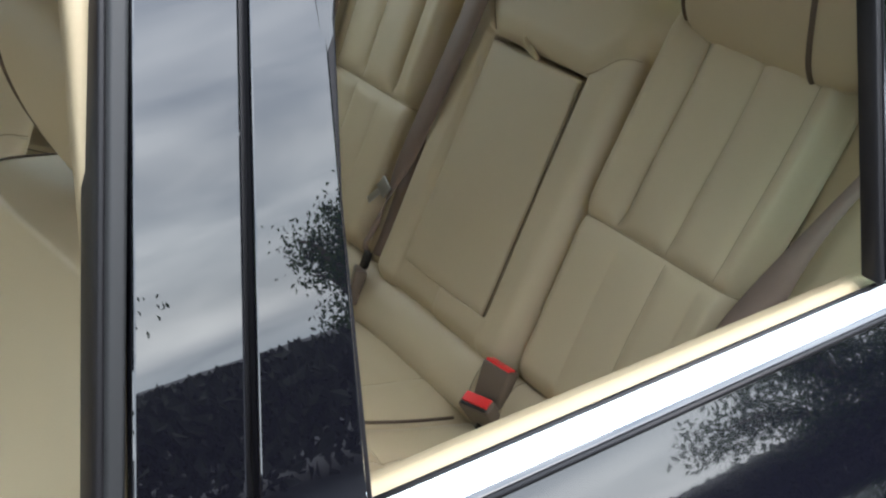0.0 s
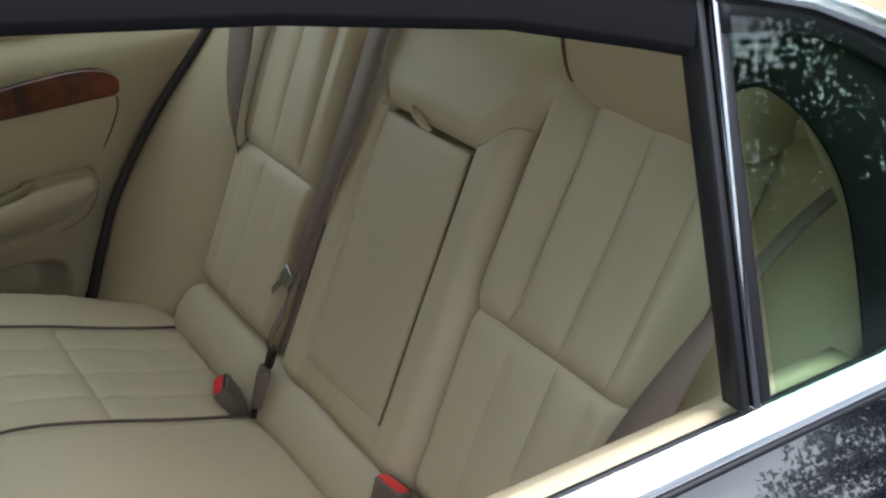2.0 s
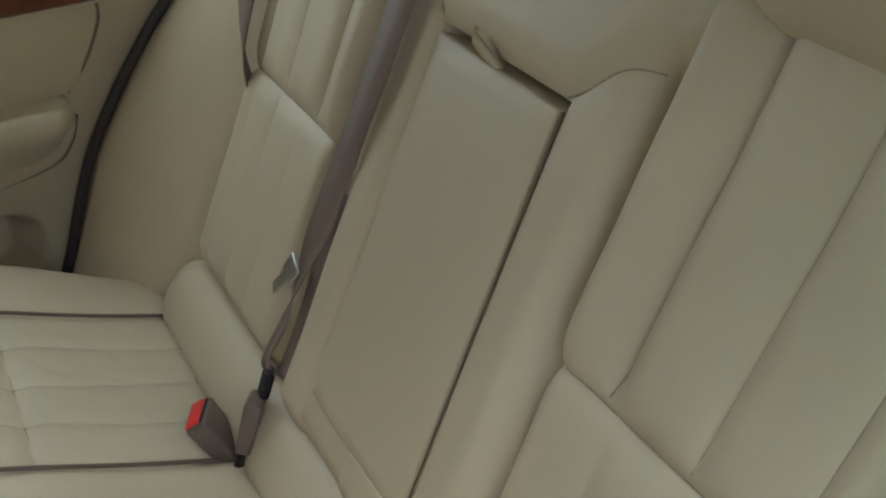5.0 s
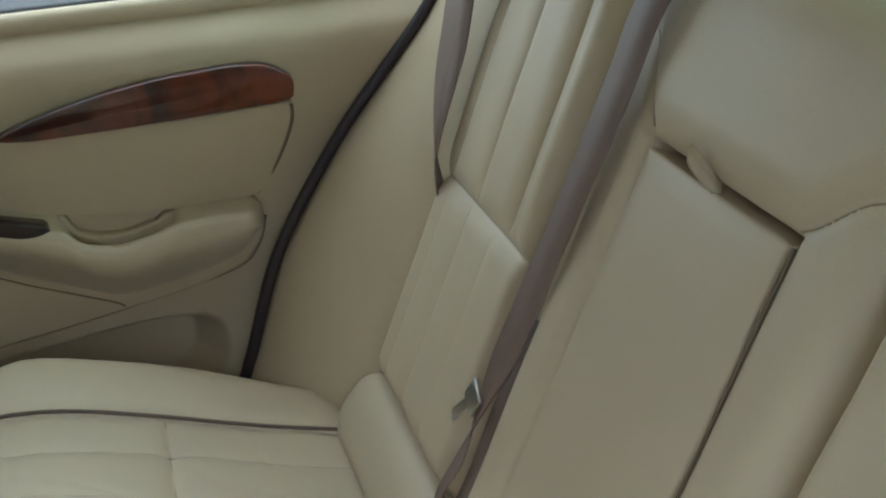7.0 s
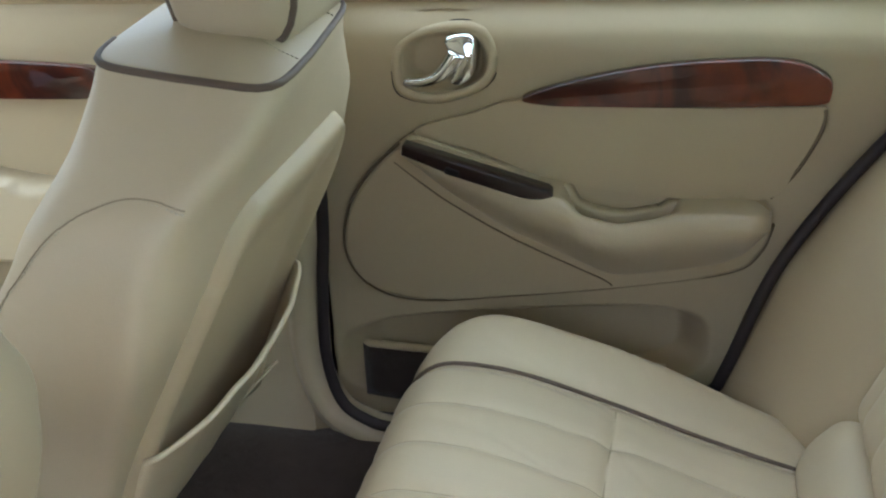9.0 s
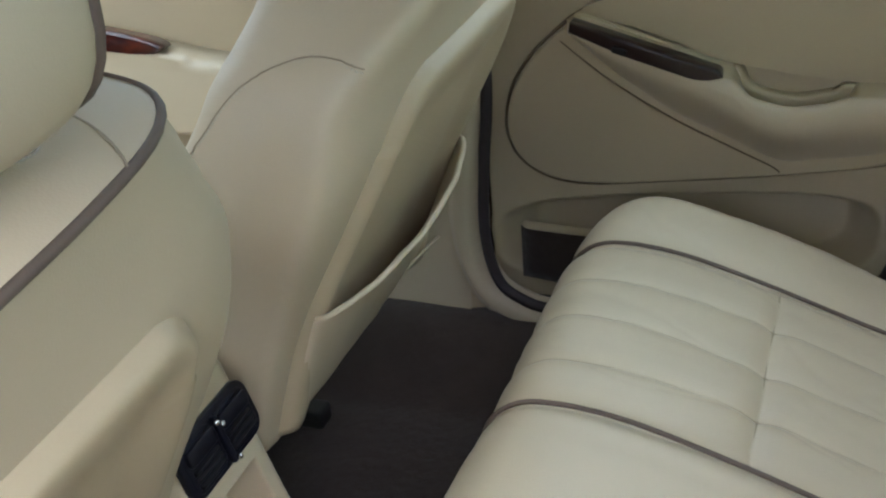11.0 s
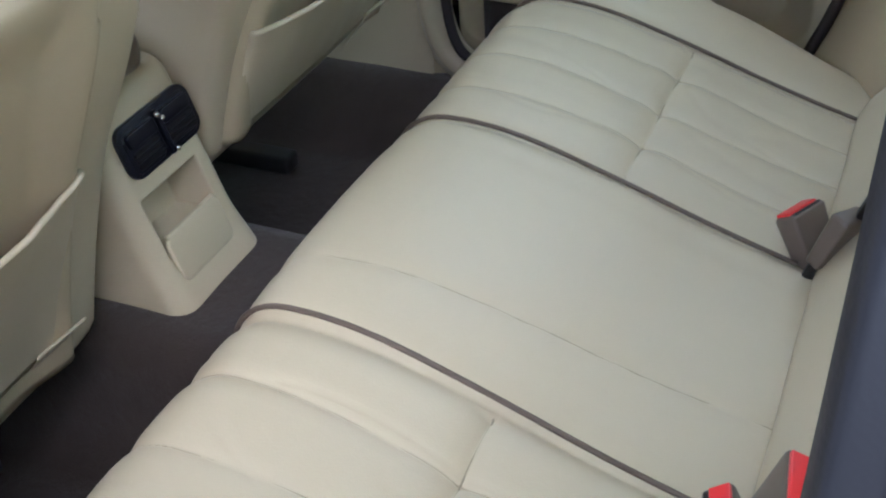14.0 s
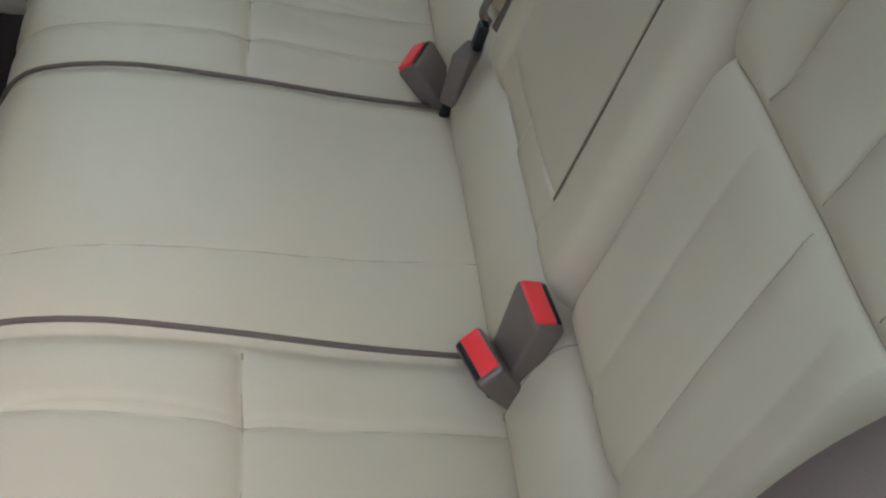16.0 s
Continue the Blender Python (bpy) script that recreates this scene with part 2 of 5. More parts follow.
def soft_box(size, r, m=None, seg=4):
    """A box with rounded edges, centred."""
    bm = bmesh.new()
    bmesh.ops.create_cube(bm, size=1)
    for v in bm.verts:
        v.co = Vector(v.co[i] * size[i] for i in range(3))
    bmesh.ops.bevel(bm, geom=bm.edges[:], offset=r, segments=seg, profile=0.5, affect="EDGES")
    if m is not None:
        bm.transform(m)
    return bm


def plate(outline, y0, y1, r=0.0, seg=3):
    """A plate in the x-z plane with the given outline, from y0 (back) to y1 (face), its face edge rounded by r."""
    bm = bmesh.new()
    face = bm.faces.new([bm.verts.new((x, y1, z)) for x, z in outline])
    got = bmesh.ops.extrude_face_region(bm, geom=[face])
    back = [g for g in got["geom"] if isinstance(g, bmesh.types.BMVert)]
    for v in back:
        v.co.y = y0
    if r:
        edges = [e for e in bm.edges if all(abs(v.co.y - y1) < 1e-6 for v in e.verts)]
        bmesh.ops.bevel(bm, geom=edges, offset=r, segments=seg, profile=0.5, affect="EDGES", clamp_overlap=True)
    return bm


def slab(w, h, r, depth, m, soft=0.0015):
    """A slab in the local y-z plane with rounded corners, its face towards +x."""
    pts = []
    for cy_, cz_, a0 in ((w / 2 - r, h / 2 - r, 0), (-w / 2 + r, h / 2 - r, 90), (-w / 2 + r, -h / 2 + r, 180), (w / 2 - r, -h / 2 + r, 270)):
        pts += [(cy_ + r * math.cos(radians(a0 + 15 * k)), cz_ + r * math.sin(radians(a0 + 15 * k))) for k in range(7)]
    bm = bmesh.new()
    face = bm.faces.new([bm.verts.new((depth / 2, y, z)) for y, z in pts])
    got = bmesh.ops.extrude_face_region(bm, geom=[face])
    for v in [g for g in got["geom"] if isinstance(g, bmesh.types.BMVert)]:
        v.co.x = -depth / 2
    edges = [e for e in bm.edges if all(v.co.x > depth / 2 - 1e-6 for v in e.verts)]
    bmesh.ops.bevel(bm, geom=edges, offset=soft, segments=2, profile=0.5, affect="EDGES")
    bm.transform(m)
    return bm


def stitches(points, name, parent, mat=None, step=0.0042, r=0.0007):
    """A row of short thread stitches along a line, in one mesh."""
    pts = [Vector(p) for p in points]
    verts, faces = [], []
    carry = 0.0
    for a, b in zip(pts, pts[1:]):
        d = (b - a)
        n = d.length
        d = d.normalized()
        while carry < n:
            p0, p1 = a + d * carry, a + d * (carry + step * 0.72)
            v, f = tube([p0, (p0 + p1) / 2, p1], lambda q: r * (0.7 + 0.6 * math.sin(q * math.pi)), 5)
            faces += [tuple(i + len(verts) for i in g) for g in f]
            verts += v
            carry += step
        carry -= n
    return part(name, (verts, faces), mat or STITCH, parent)


def crease(d, w):
    """A sharp valley, deepest at d = 0."""
    return math.exp(-abs(d) / w)


def cluster(base, lines, w=0.006):
    """The samples of base with more of them close to each line."""
    lo, hi = base[0], base[-1]
    more = [l + k * w for l in lines for k in (-3, -2, -1.3, -0.8, -0.4, 0, 0.4, 0.8, 1.3, 2, 3)]
    out = sorted(set(base) | {m for m in more if lo < m < hi})
    return [v for i, v in enumerate(out) if i == 0 or v - out[i - 1] > w * 0.1 or v == out[-1]]


def bump_at(d, w):
    return math.exp(-(d / w) ** 2)


def lerp_table(table, x):
    xs, ys = [t[0] for t in table], [t[1] for t in table]
    return float(np.interp(x, xs, ys))


def span(a, b, n):
    return [a + (b - a) * i / (n - 1) for i in range(n)]


def smoothstep(a, b, x):
    t = min(1, max(0, (x - a) / (b - a)))
    return t * t * (3 - 2 * t)


# ---- ground ----
def ground():
    bm = bmesh.new()
    bmesh.ops.create_circle(bm, cap_ends=True, radius=900, segments=64)
    return tagged(part("ground", bm, ASPHALT, None, smooth=False), "dark grey asphalt ground under the car", "ground", kind="structure")


ground()

# ---- rear seat ----
SEAT = thing("rear_bench_seat", "cream leather rear bench seat with taupe piping", "car seat", at=(-0.2, 0, 0.3))
TOP = [(-0.56, 0.585), (-0.48, 0.597), (-0.43, 0.600), (-0.368, 0.590), (-0.265, 0.556), (-0.18, 0.524), (-0.107, 0.500), (-0.03, 0.478)]


def cushion_surface(u, y, lift=0.0, smooth=False):
    """u: metres forward from the rear edge along the cushion's top and down over its front."""
    a = abs(y)
    back = -0.03
    flat_len = 0.425
    wing = max(0.0, a - 0.44)
    flat_len -= 1.6 * wing * wing
    if u <= flat_len:
        x = back - u
        z = lerp_table(TOP, x)
        z = 0.5 * z + 0.25 * (lerp_table(TOP, x - 0.03) + lerp_table(TOP, x + 0.03))
        n = Vector((0.12, 0, 1)).normalized()
    else:
        r = 0.062
        w = u - flat_len
        zt = 0.5 * lerp_table(TOP, back - flat_len) + 0.25 * (lerp_table(TOP, back - flat_len - 0.03) + lerp_table(TOP, back - flat_len + 0.03))
        ang = min(w / r, 1.75)
        x = back - flat_len - r * math.sin(ang)
        z = zt - r * (1 - math.cos(ang))
        extra = max(0, w - 1.75 * r)
        x += extra * 0.18
        z -= extra * 0.98
        n = Vector((-math.sin(ang), 0, math.cos(ang)))
    d = 0.0
    # side bolster beyond the outer piping
    if a > 0.495:
        t = (a - 0.495) / 0.135
        d += 0.018 * math.sin(min(1, t * 1.2) * math.pi / 2) * smoothstep(0.02, 0.2, u) - 0.30 * max(0, t - 0.62) ** 2
    # pillows between the seams
    if not smooth:
        d -= 0.0055 * bump_at(a - 0.177, 0.014) + 0.003 * crease(a - 0.177, 0.004)
        d -= 0.005 * bump_at(a - 0.495, 0.014) + 0.003 * crease(a - 0.495, 0.004)
        for line, deep in ((0.254, 0.8), (0.333, 0.7), (0.415, 0.7)):
            wob = 0.0025 * math.sin(u * 17 + line * 40)
            d -= deep * (0.0030 * bump_at(a - line - wob, 0.012) + 0.0028 * crease(a - line - wob, 0.0035))
        wob = -0.060 - 0.078 * u
        d -= 0.0012 * bump_at(y - wob, 0.012) + 0.0014 * crease(y - wob, 0.0035)
        d -= 0.0012 * bump_at(y - 0.135, 0.015)
        if 0.178 < a < 0.495:
            edge = smoothstep(0.178, 0.19, a) * (1 - smoothstep(0.48, 0.495, a))
            cross = u - 0.236 - 0.001 * math.sin(a * 38)
            d -= edge * (0.0045 * bump_at(cross, 0.014) + 0.0038 * crease(cross, 0.0035))
        d -= 0.010 * bump_at(u, 0.02)
        # wrinkles and sag of worn leather
        d += 0.0024 * noise.noise(Vector((u * 9, y * 5, 0.3))) + 0.0009 * noise.noise(Vector((u * 34, y * 12, 2.0)))
        d -= 0.0012 * crease(noise.noise(Vector((u * 5, y * 16, 7.0))), 0.03) * smoothstep(0.18, 0.24, a)
    if a < 0.178:
        d += 0.006 * (1 - (a / 0.178) ** 2)
    p = Vector((x, y, z)) + n * (d + lift)
    return p


us = cluster(span(0, 0.40, 80) + span(0.405, 0.78, 46), [0.236])
vs = cluster(span(-0.63, 0.63, 181), [k * l for l in (0.178, 0.254, 0.333, 0.415, 0.495) for k in (-1, 1)] + [-0.08])
cushion = part("seat_cushion", grid(cushion_surface, us, vs), LEATHER, SEAT, thick=0.03, facing=(0, 0, 1))


# seam line whose dark tone paints the shade of the crease
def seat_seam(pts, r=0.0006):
    part("seam", tube(pts, r, 5), SEAMED, cushion, "thin stitched seam with painted shade")


for side in (-1, 1):
    for a in (0.254, 0.333, 0.415):
        seat_seam([cushion_surface(u, side * (a + 0.0025 * math.sin(u * 17 + a * 40)), 0.0) for u in span(0.02, 0.56, 70)])
    seat_seam([cushion_surface(0.236 + 0.001 * math.sin(a * 38), side * a, 0.0) for a in span(0.184, 0.490, 50)], 0.0010)
seat_seam([cushion_surface(u, -0.060 - 0.078 * u, 0.0) for u in span(0.015, 0.44, 60)], 0.0006)
for y in (-0.495, -0.172, 0.174, 0.495):
    u0 = 0.056 if abs(y) < 0.3 else 0.02
    part("piping", tube([cushion_surface(u, y + (0.006 * smoothstep(0.1, 0.45, u) if y == -0.172 else 0.0), -0.0010, True) for u in span(u0, 0.70, 60)], 0.0025, 8), PIPING, cushion, "taupe leather piping")

# roll between the cushion and the backrest
def roll_point(w, y):
    """Flattened roll: w runs round the section, broad face up and forward."""
    f = abs(y) / 0.525
    k = 1 - 0.10 * bump_at(abs(y) - 0.205, 0.02) - 0.45 * (max(0, f - 0.90) / 0.10) ** 2.2
    c, sn = math.cos(w), math.sin(w)
    r = (abs(c) ** 2.7 + abs(sn) ** 2.7) ** (-1 / 2.7)
    a, b = 0.052 * c * r * k, 0.037 * sn * r * k
    puff = 0.0012 * noise.noise(Vector((y * 14, c * 2, sn * 2)))
    return Vector((-0.020 + a * 0.62 - (b + puff) * 0.785, y, 0.512 - 0.006 * smoothstep(0.45, 0.52, abs(y)) + a * 0.785 + (b + puff) * 0.62))


roll_v, roll_f = grid(roll_point, span(0, 2 * math.pi, 41), span(-0.525, 0.525, 90))
part("lower_roll", (roll_v, roll_f), LEATHER, SEAT, facing=(-1, 0, 1))
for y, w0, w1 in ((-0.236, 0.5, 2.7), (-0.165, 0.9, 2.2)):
    part("seam", tube([roll_point(w, y + 0.006 * math.sin(2 * w)) for w in span(w0, w1, 24)], 0.0008, 5), SEAMED, SEAT, "thin stitched seam with painted shade")

ES, EN = Vector((0.404, 0, 0.915)), Vector((-0.915, 0, 0.404))


def back_point(s, y, h):
    """s: metres up the backrest's slope, h: metres out of it towards the front; the top rolls over backwards."""
    s_top, r = 0.50, 0.065
    if s <= s_top:
        return Vector((0.0, y, 0.595)) + ES * s + EN * h
    ang = min((s - s_top) / r, 1.9)
    rest = max(0, s - s_top - 1.9 * r)
    c = Vector((0.0, y, 0.595)) + ES * s_top - EN * r
    nn = EN * math.cos(ang) + ES * math.sin(ang)
    tt = ES * math.cos(ang) - EN * math.sin(ang)
    return c + nn * (r + h) + tt * rest


UPPER, LOWER = (0.27, 0.575, 0.85), (0.34, 0.60, 0.82)


def outboard_back(side):
    def fn(s, v):
        lo, hi = 0.197 + 0.012 * smoothstep(0.2, 0.55, s), 0.492 + 0.028 * smoothstep(0.1, 0.5, s)
        a = lo + (hi - lo) * v
        h = 0.012
        e = min(v, 1 - v)
        h -= 0.040 * (1 - smoothstep(0, 0.13, e)) ** 2
        h += 0.008 * bump_at(v - 0.09, 0.07) * smoothstep(0.18, 0.3, s)
        up = s > 0.232
        fade = smoothstep(0.0, 0.03, abs(s - 0.232))
        for k, line in enumerate(UPPER if up else LOWER):
            deep = (1.7, 1.0, 0.8)[k] if up else (0.35, 0.7, 0.45)[k]
            h -= deep * fade * (0.0050 * bump_at(v - line, 0.045) + 0.0042 * crease(v - line, 0.012))
        h -= 0.0065 * bump_at(s - 0.232, 0.016) + 0.0055 * crease(s - 0.232, 0.0035)
        h -= 0.055 * (1 - smoothstep(-0.06, 0.015, s)) ** 2
        h += 0.0018 * noise.noise(Vector((s * 8, a * 9, 5 + side))) + 0.0006 * noise.noise(Vector((s * 26, a * 20, side)))
        return back_point(s, side * a, h)
    ss = cluster(span(-0.06, 0.72, 110), [0.232])
    back = part("backrest", grid(fn, ss, cluster(span(0, 1, 70), UPPER + LOWER, 0.02)), LEATHER, SEAT, thick=0.02, facing=(-1, 0, 0))
    part("seam", tube([fn(0.232, v) for v in span(0.03, 0.97, 40)], 0.0012, 5), SEAMED, back, "thin stitched seam with painted shade")
    part("seam", tube([fn(s, LOWER[1]) for s in span(0.05, 0.226, 24)], 0.0006, 5), SEAMED, back, "thin stitched seam with painted shade")
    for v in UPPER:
        part("seam", tube([fn(s, v) for s in span(0.24, 0.56, 28)], 0.0008 if v > 0.3 else 0.0011, 5), SEAMED, back, "thin stitched seam with painted shade")
    return back


outboard_back(-1)
outboard_back(1)


ARM_Y, ARM_HALF, ARM_S0, ARM_S1 = -0.020, 0.1065, 0.013, 0.398


def centre_back(s, y):
    """Padded frame round the folded armrest, with a plain crown above it."""
    d = y - ARM_Y
    a = abs(d)
    h = 0.020
    side = smoothstep(ARM_HALF - 0.004, ARM_HALF - 0.008, d) if d > 0 else smoothstep(ARM_HALF + 0.0070, ARM_HALF + 0.0050, a)
    pit = side * smoothstep(ARM_S1 + 0.005, ARM_S1 + 0.002, s) * smoothstep(ARM_S0 + 0.004, ARM_S0 + 0.009, s)
    h -= 0.050 * pit
    # the frame rolls down towards the gap and away at its outer edges
    h -= (0.007 if d > 0 else 0.003) * (1 - smoothstep(0.0, 0.014, max(a - ARM_HALF, 0.0))) * (1 - smoothstep(ARM_S1, ARM_S1 + 0.012, s)) * (1 - pit)
    h -= (0.036 if s < 0.43 or y > 0 else 0.036 - 0.022 * smoothstep(0.43, 0.50, s)) * (smoothstep(-0.160, -0.214, y) if y < 0 else smoothstep(0.118, 0.166, y) if s < 0.40 else smoothstep(0.14, 0.20, y)) ** 2
    h -= 0.030 * (1 - smoothstep(-0.055, 0.0, s)) ** 2
    # crown, proud of the frame, its lower edge sweeping up on both sides
    edge = 0.405 + (0.047 * math.sin(smoothstep(-0.120, -0.215, y) * math.pi / 2) if y < 0 else 0.075 * smoothstep(0.070, 0.140, y))
    h += 0.008 * smoothstep(edge - 0.002, edge + 0.035, s) - 0.004 * bump_at(s - edge, 0.006)
    h += 0.0014 * noise.noise(Vector((s * 9, y * 9, 9)))
    return back_point(s, y, h)


frame_lines = [ARM_Y - ARM_HALF - 0.006, ARM_Y + ARM_HALF - 0.006]
centre = part("centre_backrest", grid(centre_back, cluster(span(-0.05, 0.72, 160), [ARM_S0 + 0.006, ARM_S1 + 0.003], 0.004), cluster(span(-0.240, 0.215, 120), frame_lines, 0.004)), LEATHER, SEAT, thick=0.012, facing=(-1, 0, 0))
part("seam", tube([centre_back(0.405 + 0.047 * math.sin(smoothstep(-0.120, -0.215, y) * math.pi / 2), y) + EN * 0.0007 for y in span(-0.126, -0.198, 24)], 0.0009, 5), SEAMED, centre, "thin stitched seam with painted shade")
part("seam", tube([centre_back(0.405 + 0.075 * smoothstep(0.070, 0.140, y), y) + EN * 0.0007 for y in span(0.082, 0.134, 20)], 0.0009, 5), SEAMED, centre, "thin stitched seam with painted shade")


def armrest_pad(s, y):
    d = y - ARM_Y
    e = min(ARM_HALF + d, ARM_HALF - d, s - ARM_S0, ARM_S1 - s)
    h = 0.0175 - (0.034 if e == ARM_HALF + d or e == ARM_S1 - s else 0.020) * (1 - smoothstep(0, 0.0065, e)) ** 2 - 0.0035 * (1 - smoothstep(0, 0.030, e)) ** 2
    h += 0.003 * (1 - (d / 0.1) ** 2) + 0.0012 * noise.noise(Vector((s * 8, y * 12, 4)))
    return back_point(s, y, h)


armrest = part("folded_armrest", grid(armrest_pad, cluster(span(ARM_S0, ARM_S1, 80), [ARM_S0 + 0.004, ARM_S1 - 0.004]), cluster(span(ARM_Y - ARM_HALF, ARM_Y + ARM_HALF, 50), [ARM_Y - ARM_HALF + 0.004, ARM_Y + ARM_HALF - 0.004])), LEATHER, SEAT, "folded centre armrest in cream leather", thick=0.01, facing=(-1, 0, 0))
# tapered dark line laid in the gap to paint its shade
part("gap_edging", tube([back_point(s, ARM_Y - ARM_HALF - 0.0015, 0.0165) for s in span(ARM_S0 + 0.006, ARM_S1 - 0.004, 24)], lambda q: 0.0009 + 0.0010 * q, 6), GAP, armrest, "brown line painting the shade in the armrest gap")
strap_pts = [back_point(0.393, -0.022, 0.008), back_point(0.399, -0.020, 0.020), back_point(0.405, -0.013, 0.030), back_point(0.411, -0.004, 0.035), back_point(0.414, 0.000, 0.031), back_point(0.409, -0.008, 0.024), back_point(0.402, -0.016, 0.016), back_point(0.394, -0.021, 0.008)]
strap_line = smooth_line(strap_pts, 24)
part("pull_strap", ribbon(strap_line, [(0.0025, 0.0025, 0.0042)] * 25, [(-0.6, -0.6, 0.4)] * 25), VINYL, armrest, "small leather pull loop")


def head_restraint(name, parent, m, w, h, t, pipes=(0.075, 0.925), q=4.2, drop=0.0):
    """Rounded pad with piping round each side, its base centre at the pose m."""
    def fn(u, v):
        ang = 2 * math.pi * u
        c, sn = math.cos(ang), math.sin(ang)
        k = (abs(c) ** q + abs(sn) ** q) ** (-1 / q)
        e = 1 - 0.30 * (abs(2 * v - 1)) ** 8 - drop * 4 * abs(2 * v - 1) ** 4
        wide = (v - 0.5) * w
        up = 0.5 + 0.5 * sn * k
        thin = 1 - drop * 8 * (1 - smoothstep(0.0, 0.75, up))
        lean = -0.3 * drop * smoothstep(0.12, 0.55, up) + (1 - thin) * t / 2
        return m @ Vector((c * k * t / 2 * e * thin + lean, wide, h / 2 + sn * k * h / 2 * e))
    verts, faces = grid(fn, span(0, 1, 49), span(0, 1, 40))
    n = 40
    faces.append([i * n for i in range(48)])
    faces.append([i * n + n - 1 for i in range(48)][::-1])
    ob = part(name, (verts, faces), LEATHER, parent)
    for v in pipes:
        part("piping", tube([fn(u, v) for u in span(0, 1, 49)[:-1]], 0.004, 8, closed=True), PIPING, ob, "taupe leather piping")
    return ob


rear_rest = thing("rear_headrest", "cream leather rear headrest with taupe piping", "headrest", at=(0.27, -0.34, 1.1))
head_restraint("pad", rear_rest, pose(0.244, -0.385, 1.056, 0, -7, 0), 0.29, 0.19, 0.115, (0.235, 0.965), 3.3)
for y in (-0.44, -0.33):
    part("post", tube([(0.235, y, 1.02), (0.262, y, 1.11)], 0.006), CHROME, rear_rest, "chrome post")

# ---- seat belts and buckles ----
def strap_thing(label, name="seat_belt", at=(0, 0, 0.6)):
    return thing(name, label, "seat belt", "rear seat belts", at)


def belt(thing_ob, pts, half, norm, n=40):
    line = smooth_line(pts, n)
    ws = smooth_line(half, n)
    part("webbing", ribbon(line, ws, [norm] * len(line)), BELT, thing_ob)


b_far = strap_thing("taupe seat belt hanging beside the backrest", at=(0.1, 0.5, 0.75))
belt(b_far, [back_point(0.62, 0.545, 0.02), back_point(0.50, 0.540, 0.035), back_point(0.36, 0.525, 0.030), back_point(0.25, 0.500, 0.018), back_point(0.19, 0.482, -0.01)],
     [(0, 0.042, 0)] * 3 + [(0.01, 0.036, 0), (0.01, 0.022, 0)], EN)

b_mid = strap_thing("taupe centre seat belt buckled beside the armrest", at=(0.1, 0.17, 0.6))
mid_pts = [back_point(0.62, 0.100, 0.050), back_point(0.54, 0.110, 0.044), back_point(0.50, 0.117, 0.042), back_point(0.42, 0.127, 0.036), back_point(0.28, 0.145, 0.028), back_point(0.16, 0.160, 0.022), back_point(0.10, 0.168, 0.020), back_point(0.04, 0.172, 0.020), back_point(0.0, 0.172, 0.026), Vector((-0.020, 0.164, 0.592))]
belt(b_mid, mid_pts, [(0, 0.0235, 0)] * 4 + [(0, 0.021, 0), (-0.006, 0.013, 0.0), (-0.003, 0.005, -0.003), (0.002, -0.0045, 0.0), (0.003, -0.003, 0.003), (0.003, 0.004, 0.002)], EN, 60)
part("second_ply", ribbon(smooth_line([back_point(0.20, 0.158, 0.006), back_point(0.10, 0.158, 0.004), back_point(0.03, 0.152, 0.006), back_point(-0.01, 0.150, 0.010)], 20), [(-0.004, 0.012, 0)] * 21, [EN] * 21), BELT, b_mid)
tm = Matrix.Translation(back_point(0.100, 0.184, 0.024)) @ Matrix((Vector((0, 1, 0)), ES, -EN)).transposed().to_4x4() @ pose(0, 0, 0, 0, 0, 24)
part("stop_tongue", soft_box((0.030, 0.024, 0.004), 0.0015, tm), STEEL, b_mid, "grey metal tongue on the webbing")
part("tongue_blade", soft_box((0.013, 0.034, 0.002), 0.0008, tm @ pose(0.006, -0.026, 0, 0, 0, 12)), STEEL, b_mid, "grey metal blade")
part("latch_tongue", soft_box((0.010, 0.016, 0.030), 0.003, Matrix.Translation((-0.030, 0.160, 0.583)) @ pose(0, 0, 0, 0, 20, 0)), BLACK, b_mid, "dark latch tongue")

b_near = strap_thing("taupe seat belt running down beside the backrest", at=(0.1, -0.5, 0.75))
belt(b_near, [back_point(0.56, -0.640, 0.02), back_point(0.48, -0.615, 0.034), back_point(0.36, -0.578, 0.045), back_point(0.22, -0.546, 0.044), back_point(0.10, -0.520, 0.034), back_point(0.0, -0.498, 0.016)],
     [(0.004, 0.005, 0.004), (0.004, 0.007, 0.004), (0.004, 0.013, 0.002), (0, 0.029, 0)] + [(0.0, 0.028, 0.004)] * 2, EN)


